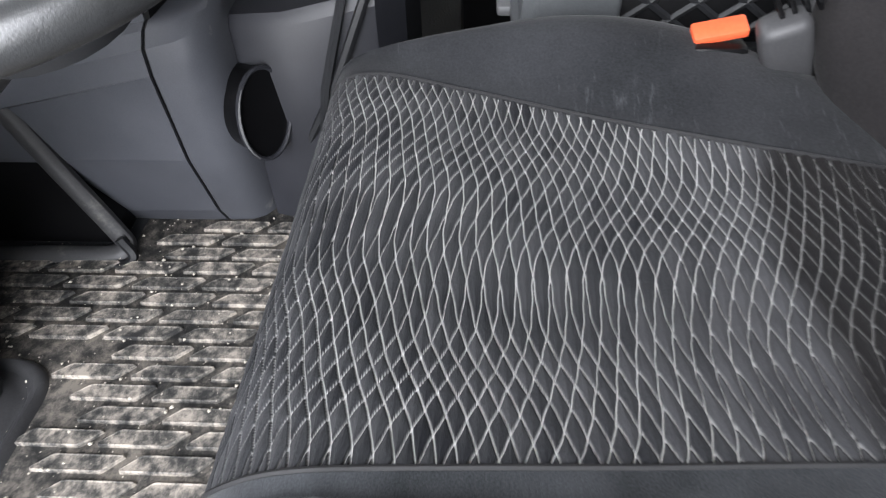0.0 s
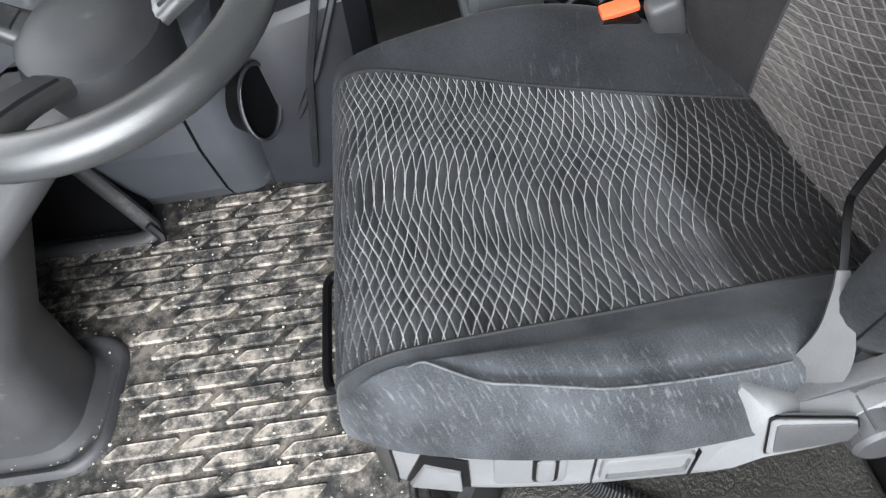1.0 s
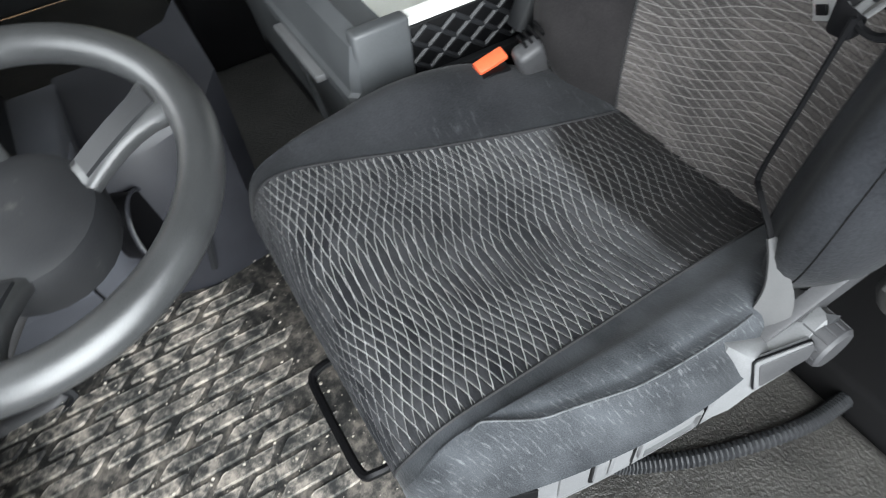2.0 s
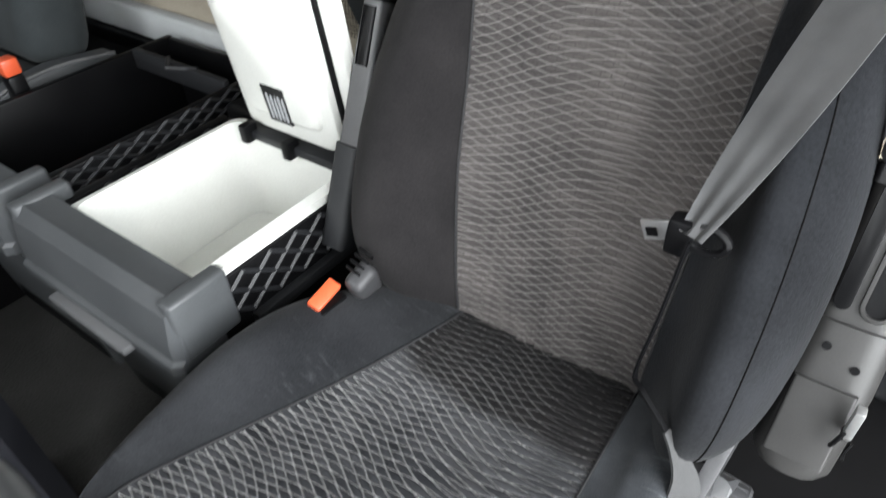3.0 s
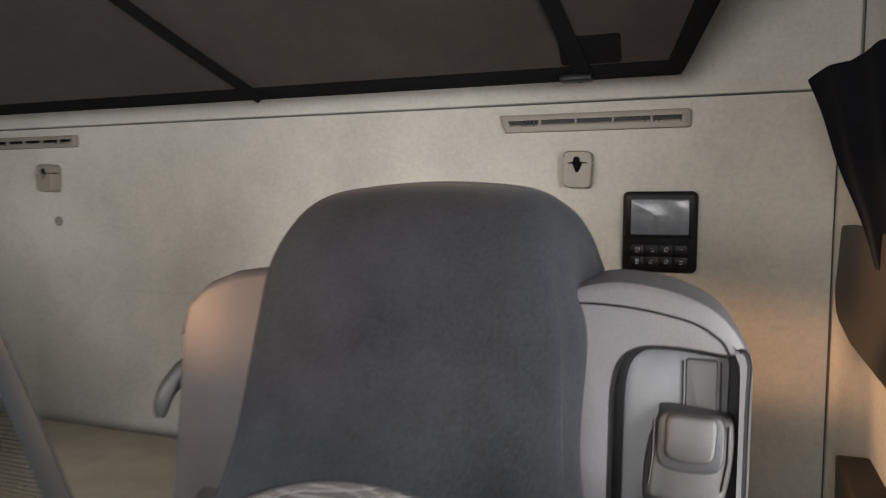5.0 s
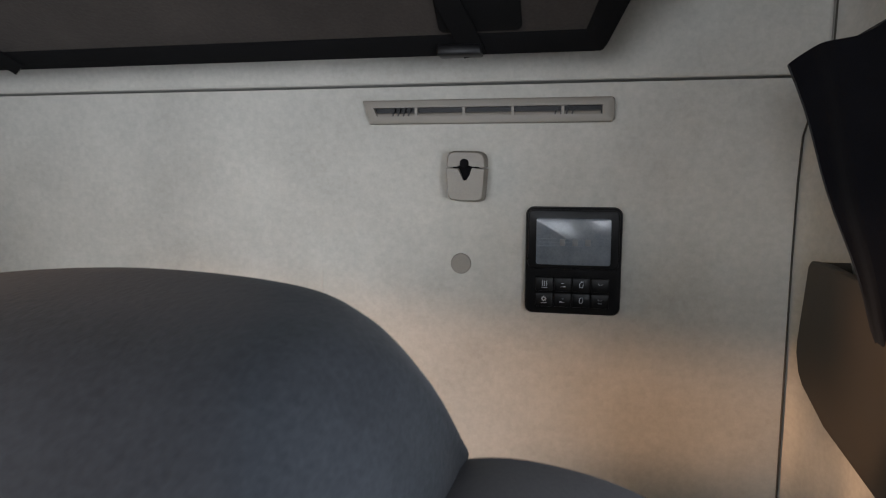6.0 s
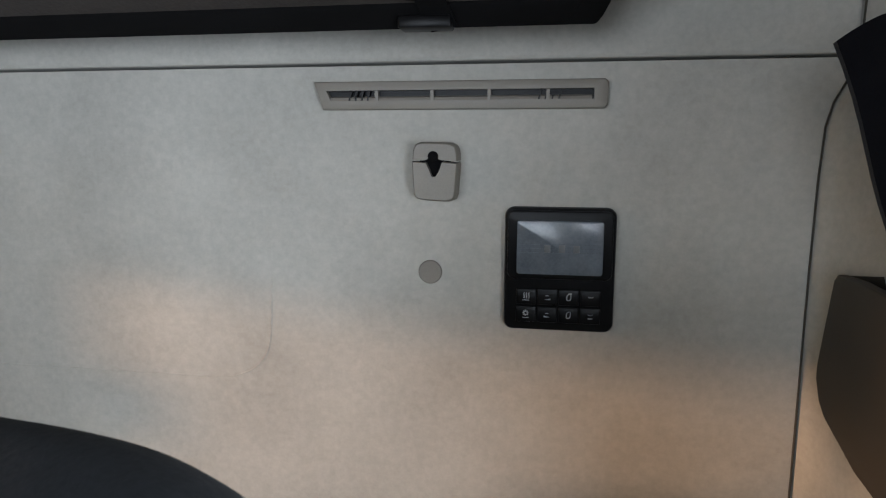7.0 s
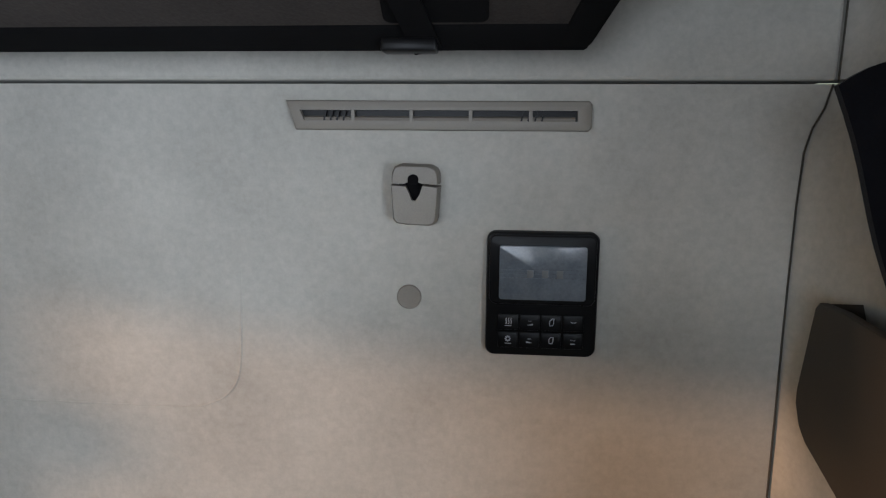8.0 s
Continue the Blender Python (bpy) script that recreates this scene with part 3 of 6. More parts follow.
def control_panel(x0, x1, z0, z1):
    t = thing("control_panel", ((x0 + x1) / 2, 1.25, (z0 + z1) / 2), "black bunk control panel with reading lamp and eight buttons", "control panel")
    w, h = x1 - x0, z1 - z0
    zs = z0 + h * 0.415
    part("body", plate(rounded(x0, x1, z0, z1, 0.012), lambda a, b, d: Vector((a, 1.234 + d, b)), 0.017, 0.004), PLASTIC_BLK, t)
    part("bezel", plate(rounded(x0 + 0.004, x1 - 0.004, zs + 0.002, z1 - 0.004, 0.009), lambda a, b, d: Vector((a, 1.2305 + d, b)), 0.006, 0.002), PLASTIC_BLK, t)
    lens = part("reading_lamp", plate(rounded(x0 + w * 0.115, x1 - w * 0.115, zs + h * 0.055, z1 - h * 0.10, 0.004), lambda a, b, d: Vector((a, 1.2285 - 0.004 * math.cos((b - (zs + z1) / 2) * 20) + d, b)), 0.006, 0.001), LENS, t, "ribbed grey lamp lens")
    for k in range(3):
        z = zs + h * (0.23 + k * 0.032)
        part("rib", box(x0 + w * 0.13, x1 - w * 0.13, 1.2240, 1.2248, z, z + 0.0010), LENS, lens)
    for cx in (0.39, 0.52, 0.65):
        part("bulb", box(x0 + w * cx - 0.004, x0 + w * cx + 0.004, 1.2236, 1.2246, zs + h * 0.235, zs + h * 0.295, 0.0003), PLASTIC_GR, lens)
    for r in range(2):
        for c in range(4):
            bx = x0 + w * (0.115 + c * 0.195)
            bz = z0 + h * (0.07 + (1 - r) * 0.145)
            bt = part("button", box(bx, bx + w * 0.183, 1.2315, 1.2345, bz, bz + h * 0.13, 0.0015), PLASTIC_BLK, t)
            cx, cz = bx + w * 0.092, bz + h * 0.07
            key_symbol(c, r, lambda p, q: Vector((cx + p * 0.001, 1.2313, cz + q * 0.001)), bt)
    return t


control_panel(0.170, 0.314, 1.016, 1.181)


# ---- upper bunk ----
def upper_bunk():
    t = thing("upper_bunk", (-0.7, 1.10, 1.39), "dark tilted upper bunk with mesh underside and black edging", "bunk")
    x0, x1 = -1.62, 0.272
    low, high = Vector((0, 1.135, 1.397)), Vector((0, 0.50, 1.86))
    up = (high - low).normalized()
    nrm = Vector((0, -up.z, up.y))  # towards the camera, below
    if nrm.z > 0:
        nrm = -nrm

    def at(a, b, d):
        return Vector((a, low.y, low.z)) + up * b - nrm * d

    def slant(a, b, d):
        return at(a + max(0.0, a) / x1 * 0.34 * max(0.0, b), b, d)

    length = (high - low).length
    part("panel", plate(rounded(x0, x1, 0.0, length, 0.02), slant, 0.06, 0.006), BUNKCLOTH, t, "brown mesh cloth underside")
    part("edging", plate(rounded(x0 - 0.004, x1 + 0.004, -0.006, 0.030, 0.006), lambda a, b, d: at(a, b, d - 0.004), 0.05, 0.004), BLACKCLOTH, t, "black cloth edging")
    part("side_edging", plate(rounded(x1 - 0.030, x1 + 0.005, 0.0, length, 0.006), lambda a, b, d: slant(a, b, d - 0.005), 0.05, 0.004), BLACKCLOTH, t)
    for xa, xb in ((0.105, -0.02), (-0.62, -1.02)):
        pts = [at(xa + (xb - xa) * s - (0.10 * s * (1 - s)), length * s, -0.008) for s in [k / 10 for k in range(11)]]
        part("strap", ribbon(pts, 0.032, 0.004, (1, 0, 0)), BLACKCLOTH, t)
    part("buckle", box(0.055, 0.115, 1.110, 1.140, 1.388, 1.402, 0.003), PLASTIC_BLK, t)
    part("patch", plate(rounded(0.06, 0.17, 0.035, 0.10, 0.008), lambda a, b, d: at(a, b, d - 0.003), 0.004, 0.001), BLACKCLOTH, t)
    return t


upper_bunk()


# ---- net guard with straps ----
def net_guard():
    t = thing("bunk_net", (-0.85, 0.54, 0.49), "dark safety net of mesh on grey straps before the bunk", "safety net")
    apex, lo_l, lo_r = Vector((-0.835, 0.55, 1.172)), Vector((-1.25, 0.53, 0.47)), Vector((-0.44, 0.53, 0.50))
    part("strap", ribbon([apex, apex.lerp(lo_l, 0.5) + Vector((0, 0.004, 0)), lo_l], 0.052, 0.003, (1, 0, 0)), STRAP, t)
    part("strap", ribbon([apex, apex.lerp(lo_r, 0.5) + Vector((0, 0.004, 0)), lo_r], 0.052, 0.003, (1, 0, 0)), STRAP, t)
    part("strap", ribbon([apex + Vector((0, 0, -0.01)), apex + Vector((0.004, 0.02, 0.25)), apex + Vector((0.010, 0.04, 0.55))], 0.036, 0.003, (1, 0, 0)), STRAP, t)
    part("buckle", box(-0.862, -0.808, 0.538, 0.556, 1.14, 1.235, 0.006), STRAP, t)
    bm = bmesh.new()
    span = apex.z - lo_l.z
    for k in range(98):
        z = 0.490 + 0.0068 * k
        f = (z - lo_l.z) / span
        xa, xb = lo_l.x + (apex.x - lo_l.x) * f, lo_r.x + (apex.x - lo_r.x) * f
        if xb - xa > 0.02:
            tube([(xa, 0.545, z), (xb, 0.545, z)], 0.0006, 4, bm)
    for k in range(118):
        x = lo_l.x + (lo_r.x - lo_l.x) * (k + 0.5) / 118
        top = lo_l.z + span * ((x - lo_l.x) / (apex.x - lo_l.x) if x < apex.x else (lo_r.x - x) / (lo_r.x - apex.x))
        if top > 0.50:
            tube([(x, 0.545, 0.485), (x, 0.545, top)], 0.00045, 4, bm)
    tagged(part("mesh", bm, BLACKCLOTH, t, "fine dark netting", smooth=False), kind="stuff")
    return t


net_guard()


# ---- curtain, side bin ----
def curtain():
    t = thing("curtain", (0.53, 0.95, 0.95), "black gathered curtain hanging beside the rear wall", "curtain")
    rings = []
    for i in range(15):
        s = i / 14
        z = 1.340 - 0.30 * s
        row = []
        x_in = 0.447 + (1.340 - z) * 0.345 + 0.002 * math.sin(11 * s)
        for k in range(33):
            f = k / 32
            x = x_in + (0.592 - x_in) * f + 0.003 * math.sin(f * 21 + s * 2)
            y = 0.955 - 0.13 * f + (0.006 + 0.010 * s) * math.sin(f * 24 + 2.5 * s) * f ** 0.5
            row.append(Vector((x, y, z + (0.055 * f ** 0.8 + 0.004 * math.sin(f * 15)) * (1 - s))))
        row += [v + Vector((0.003, 0.014, 0)) for v in reversed(row)]
        rings.append(row)
    part("drape", loft(rings), CURTAIN, t)
    part("rail", tube([(0.585, 0.45, 1.385), (0.585, 0.96, 1.385)], 0.008, 8), PLASTIC_BLK, t)
    return t


curtain()


def side_bin():
    t = thing("side_bin", (0.55, 1.0, 0.78), "beige plastic storage bin on the side panel", "storage bin")
    def at(a, b, d):
        return Vector((0.545 + d, a, b))

    out = [(0.50, 0.86), (0.50, 1.112), (0.90, 1.114), (1.02, 1.117), (1.10, 1.121), (1.150, 1.119), (1.157, 1.112), (1.181, 1.005), (1.181, 0.988), (1.168, 0.964), (1.150, 0.951), (1.07, 0.925), (0.88, 0.900)]
    part("front", plate(out, at, 0.010, 0.003), BIN_BROWN, t, angle=30)
    part("end", loft([[Vector((x, y, z)) for y, z in ((1.150, 1.118), (1.179, 0.990), (1.140, 0.95), (1.11, 1.0))] for x in (0.5555, 0.601)]), BIN_BROWN, t, smooth=False)
    # black sheet laid in the bin for the shade inside it
    part("opening_shade", box(0.556, 0.600, 0.50, 1.145, 1.088, 1.096), BLACKCLOTH, t, "black sheet for the shade in the bin's open top", smooth=False)
    low = [(0.50, 0.30), (0.50, 0.668), (0.95, 0.684), (1.06, 0.700), (1.125, 0.716), (1.140, 0.712), (1.142, 0.70), (1.10, 0.34)]
    part("pocket", plate(low, lambda a, b, d: Vector((0.548 + d, a, b)), 0.054, 0.004), BIN_BROWN, t, angle=30)
    return t


side_bin()


# ---- drawers ----
def diamonds(t, x, y0, y1, z0, z1, out):
    """Raised diamond net on the side of a drawer; out: +1 or -1 along x."""
    step = 0.044
    n = int((y1 - y0) / step)
    for k in range(n):
        for r in range(2):
            yc, zc = y0 + (k + 0.5) * step, z0 + (r + 0.5) * (z1 - z0) / 2
            dy, dz = step * 0.50, (z1 - z0) / 4 * 1.0
            for s in (1, -1):
                a, b = Vector((x, yc - dy, zc)), Vector((x, yc, zc + s * dz))
                c = Vector((x, yc + dy, zc))
                bm = tube([a, b], 0.0036, 5)
                tube([b, c], 0.0036, 5, bm)
                part("lattice_bar", bm, PLASTIC_DK, t, smooth=False)


def drawer(name, x0, x1, y0, y1, z1, label, category, liner):
    t = thing(name, ((x0 + x1) / 2, (y0 + y1) / 2, 0.12), label, category, "bunk drawers")
    w = 0.022
    part("base", box(x0 + 0.02, x1 - 0.02, y0 + 0.035, y1, 0.10, 0.16, 0.01), PLASTIC_BLK, t)
    for xa, xb in ((x0 + 0.012, x0 + 0.028), (x1 - 0.028, x1 - 0.012)):
        part("side", box(xa, xb, y0 + 0.045, y1, 0.16, z1 - 0.018, 0.003), PLASTIC_BLK, t)
    part("back", box(x0 + 0.02, x1 - 0.02, y1 - 0.014, y1, 0.16, z1 - 0.02, 0.003), PLASTIC_BLK, t)
    # shaped front: upper panel, set-back groove, lower panel that tapers in
    prof = [(z1, 0.030), (z1 + 0.004, 0.012), (z1 - 0.012, -0.004), (z1 - 0.050, -0.012), (z1 - 0.075, -0.014), (z1 - 0.080, -0.020), (z1 - 0.094, -0.020), (z1 - 0.098, -0.004), (z1 - 0.16, 0.006), (z1 - 0.30, 0.030), (0.10, 0.040)]
    rings = []
    for xi, sx in ((x0, 0.010), (x0 + 0.010, 0.0), (x1 - 0.010, 0.0), (x1, 0.010)):
        rings.append([Vector((xi, y0 + d + sx, z)) for z, d in prof] + [Vector((xi, y0 + 0.05 + sx * 0.2, 0.10)), Vector((xi, y0 + 0.05 + sx * 0.2, z1))])
    part("front", loft(rings), PLASTIC_DRAWER, t, angle=25)
    for xa, xb in ((x0, x0 + w), (x1 - w, x1)):
        part("corner", box(xa - 0.001, xb + 0.001, y0 - 0.002, y0 + 0.078, z1 - 0.082, z1 + 0.006, 0.006, 3), PLASTIC_DRAWER, t)
    xc = (x0 + x1) / 2
    part("handle", box(xc - 0.085, xc + 0.085, y0 - 0.034, y0 - 0.006, z1 - 0.100, z1 - 0.088, 0.004), PLASTIC_GR, t, "pale grey grip bar")
    if liner:
        a0, a1, b0, b1 = x0 + 0.060, x1 - 0.016, y0 + 0.036, y1 - 0.006
        rim = rounded(a0, a1, b0, b1, 0.02)
        inn = rounded(a0 + 0.010, a1 - 0.016, b0 + 0.012, b1 - 0.010, 0.022)
        flo = rounded(a0 + 0.030, a1 - 0.036, b0 + 0.036, b1 - 0.022, 0.030)
        bm = bmesh.new()
        rings = [[Vector((a, b, z)) for a, b in q] for q, z in ((rim, z1 - 0.05), (rim, z1 - 0.006), (inn, z1 - 0.004), (inn, z1 - 0.012), (flo, z1 - 0.165))]
        loft(rings, caps=False, bm=bm)
        bm.faces.new([bm.verts.new(p) for p in rings[-1]])
        part("liner", bm, WHITE, t, "white moulded cool box liner", angle=50)
        part("step", box(a1 - 0.105, a1 - 0.028, b0 + 0.04, b1 - 0.030, z1 - 0.165, z1 - 0.100, 0.012, 3), WHITE, t)
        diamonds(t, x1 - 0.010, y0 + 0.082, y1, z1 - 0.085, z1 - 0.022, 1)
        diamonds(t, x0 + 0.030, y0 + 0.10, y1, z1 - 0.070, z1 - 0.022, 1)
    else:
        part("lining", box(x0 + 0.03, x1 - 0.03, y0 + 0.05, y1 - 0.02, 0.162, 0.172), BLACKCLOTH, t, "black lining")
        part("divider", box(x0 + 0.03, x1 - 0.03, y1 - 0.10, y1 - 0.085, z1 - 0.05, z1 - 0.01, 0.004), PLASTIC_DK, t)
        part("grip", tube([(xc - 0.04, y1 - 0.085, z1 - 0.014), (xc, y1 - 0.115, z1 - 0.012), (xc + 0.05, y1 - 0.085, z1 - 0.014)], 0.006, 8), PLASTIC_DK, t)
        diamonds(t, x1 - 0.010, y0 + 0.082, y1, z1 - 0.060, z1 - 0.018, 1)
    for xx in (x0 + 0.006, x1 - 0.006):
        part("runner", box(xx - 0.007, xx + 0.007, y0 + 0.10, y1 + 0.1, z1 - 0.110, z1 - 0.092, 0.002), PLASTIC_DK, t)
    return t


fridge = drawer("cool_box", -0.622, -0.272, -0.055, 0.292, 0.492, "pulled-out cool box drawer, open, white inside", "refrigerator", True)
drawer("storage_drawer", -1.000, -0.660, -0.055, 0.46, 0.492, "open empty storage drawer with black inside", "drawer", False)


def fridge_lid(t):
    x0, x1, z0, z1 = -0.527, -0.283, 0.490, 0.792
    lean = -0.037

    def at(a, b, d):
        return Vector((a, 0.285 + (b - z0) * lean / (z1 - z0) + d, b))

    lid = part("lid", plate(rounded(x0, x1, z0, z1, 0.012), at, 0.018, 0.004), WHITE, t, "white raised lid, open")
    part("seal", plate(rounded(x0 + 0.020, x1 - 0.020, z0 + 0.012, z1 - 0.030, 0.03), lambda a, b, d: at(a, b, d - 0.006), 0.010, 0.002), PLASTIC_BLK, lid, "black rubber seal")
    part("panel", plate(rounded(x0 + 0.026, x1 - 0.026, z0 + 0.012, z1 - 0.038, 0.03), lambda a, b, d: at(a, b, d - 0.018), 0.020, 0.010), WHITE, lid)
    part("bulge", plate(rounded(x0 + 0.045, x1 - 0.050, z0 + 0.045, z1 - 0.085, 0.02), lambda a, b, d: at(a, b, d - 0.027), 0.012, 0.009), WHITE, lid)
    tag = part("sticker", plate(rounded(x0 + 0.095, x0 + 0.140, z0 + 0.045, z0 + 0.103, 0.002), lambda a, b, d: at(a, b, d - 0.0275), 0.003), PLASTIC_BLK, lid, "black printed sticker")
    for k in range(5):
        a = x0 + 0.102 + k * 0.0075
        part("print", plate([(a, z0 + 0.050 + 0.004 * (k % 2)), (a + 0.003, z0 + 0.050), (a + 0.003, z0 + 0.090), (a, z0 + 0.090 - 0.006 * (k % 3))], lambda p, q, d: at(p, q, d - 0.0285), 0.002), MARK, lid)
    part("hinge", box(x0 - 0.004, x1 + 0.004, 0.262, 0.292, z0 - 0.016, z0 - 0.002, 0.003), PLASTIC_DK, lid, "dark hinge bar")
    for a in (x0 + 0.01, (x0 + x1) / 2 - 0.02):
        part("hinge_pin", box(a, a + 0.016, 0.250, 0.275, z0 - 0.020, z0 + 0.010, 0.003), PLASTIC_BLK, lid)


fridge_lid(fridge)
t = thing("console_cover", (-0.65, 0.42, 0.40), "dark cover behind the cool box", "cover")
part("shell", box(-0.655, -0.285, 0.325, 0.485, 0.0, 0.465, 0.012, 3), PLASTIC_BLK, t)


def locker():
    t = thing("side_locker", (-1.78, 1.0, 0.97), "tan plastic locker on the passenger side wall", "locker")
    part("box", box(-1.80, -1.72, 0.62, 1.17, 0.975, 1.085, 0.012, 3), BIN_BROWN, t)
    part("bag", box(-1.80, -1.71, 0.70, 1.13, 1.087, 1.30, 0.03, 3), BLACKCLOTH, t, "dark cloth bag front")
    part("cover", loft([[Vector((x, y, z)) for y, z in rounded(0.66, 1.155, 0.59, 0.80, 0.05, 4)] for x in (-1.80, -1.775, -1.770)]), PLASTIC_BEIGE, t, "flat grey-beige cover by the mattress", angle=50)
    part("clip", box(-1.68, -1.62, 1.13, 1.16, 0.553, 0.566, 0.004), PLASTIC_BLK, t)
    return t


locker()


# ---- driver's seat ----
def along(points, n):
    """Catmull-Rom along the first axis of an array: n samples."""
    p = np.concatenate([2 * points[:1] - points[1:2], points, 2 * points[-1:] - points[-2:-1]])
    s = np.linspace(0, len(points) - 1, n)
    k = np.minimum(s.astype(int), len(points) - 2)
    t = (s - k).reshape((-1,) + (1,) * (points.ndim - 1))
    a, b, c, d = p[k], p[k + 1], p[k + 2], p[k + 3]
    return 0.5 * (2 * b + (c - a) * t + (2 * a - 5 * b + 4 * c - d) * t ** 2 + (3 * b - a - 3 * c + d) * t ** 3)


def grid_of(stations, a, b, cols, rows, line=None, above=False):
    """Points of the skin between two key lines, in columns of even steps, and the distance along each column; line: the height at which columns stop or, with above, begin."""
    st = np.array([[tuple(p) for p in s] for s in stations])
    lines = along(np.transpose(along(st, 500), (1, 0, 2)), 8 * cols + 1)[a * cols : b * cols + 1]
    pts, far = [], []
    for c in lines:
        s = np.concatenate([[0], np.cumsum(np.linalg.norm(np.diff(c, axis=0), axis=1))])
        lo, hi = 0.0, s[-1]
        if line:
            past = np.nonzero(c[:, 2] > np.array([line(x) for x in c[:, 0]]))[0]
            cross = s[past[0]] if len(past) else s[-1]
            k = past[0]
            g0, g1 = c[k - 1, 2] - line(c[k - 1, 0]), c[k, 2] - line(c[k, 0])
            cross = s[k - 1] + (s[k] - s[k - 1]) * (-g0 / (g1 - g0))
            lo, hi = (cross, s[-1]) if above else (0.0, cross)
        q = np.linspace(lo, hi, rows)
        pts.append(np.stack([np.interp(q, s, c[:, i]) for i in range(3)], axis=1))
        far.append(q)
    return np.array(pts), np.array(far)


def skin(name, pts, far, material, parent, label="", thread=None, tone=None):
    """One mesh over a grid of points, with UV in metres and, where given, the thread mask."""
    m, n, _ = pts.shape
    step = np.linalg.norm(np.diff(pts, axis=0), axis=2)
    u = np.concatenate([np.zeros((1, n)), np.cumsum(step, axis=0)])
    u = u - u[m // 2]
    ix = np.arange(m * n).reshape(m, n)
    quad = np.stack([ix[:-1, :-1], ix[1:, :-1], ix[1:, 1:], ix[:-1, 1:]], axis=-1).reshape(-1, 4)
    me = bpy.data.meshes.new(name)
    base = np.array(tuple(base_of(parent)))
    me.from_pydata((pts - base).reshape(-1, 3).tolist(), [], quad.tolist())
    layer = me.uv_layers.new(name="uv")
    flat = quad.reshape(-1)
    layer.data.foreach_set("uv", np.stack([u.reshape(-1)[flat], far.reshape(-1)[flat]], axis=1).astype(np.float32).reshape(-1))
    if thread is not None:
        me.attributes.new("thread", "FLOAT", "POINT").data.foreach_set("value", thread.astype(np.float32).reshape(-1))
    if tone is not None:
        me.attributes.new("tone", "FLOAT", "POINT").data.foreach_set("value", tone.astype(np.float32).reshape(-1))
    me.polygons.foreach_set("use_smooth", np.ones(len(quad), dtype=bool))
    me.materials.append(material)
    ob = new(name, me)
    ob.parent = parent
    return tagged(ob, label) if label else ob


def netted(pts, far, up, deep, pitch):
    """Raises pile scales and sinks the two crossing families of wavy threads between them; gives the new points, the thread mask and a tone for each scale."""
    m, n, _ = pts.shape
    step = np.linalg.norm(np.diff(pts, axis=0), axis=2)
    u = np.concatenate([np.zeros((1, n)), np.cumsum(step, axis=0)])
    u, v = u - u[m // 2], far
    gap, cell = None, 0.0
    for slope, phase, shift in ((0.25, 0.4, 0.0), (-0.27, 2.4, 0.4)):
        bend = 0.0066 * np.sin(u * 27.0 + v * 9.0 + phase) + 0.0014 * np.sin(u * 62.0 - v * 24.0 + 2.0 * phase) + 0.00025 * np.sin(u * 260.0 + v * 90.0 + phase)
        p = (v + slope * u + bend) / pitch + shift
        d = np.abs(p - np.round(p)) * pitch
        cell = cell + np.floor(p) * (12.9898 + 65.243 * shift)
        gap = d if gap is None else np.minimum(gap, d)

    def smooth(e0, e1, x):
        t = np.clip((x - e0) / (e1 - e0), 0, 1)
        return t * t * (3 - 2 * t)

    rise = deep * (smooth(0.00025, 0.00095, gap) - 1.0) + 0.0011 * smooth(0.0008, 0.0045, gap)
    du, dv = np.gradient(pts, axis=0), np.gradient(pts, axis=1)
    nrm = np.cross(du, dv)
    nrm /= np.linalg.norm(nrm, axis=2, keepdims=True)
    if np.mean(nrm @ np.array(up)) < 0:
        nrm = -nrm
    return pts + nrm * rise[..., None], 1.0 - smooth(0.00025, 0.0006, gap), np.mod(np.sin(cell) * 43758.5453, 1.0)


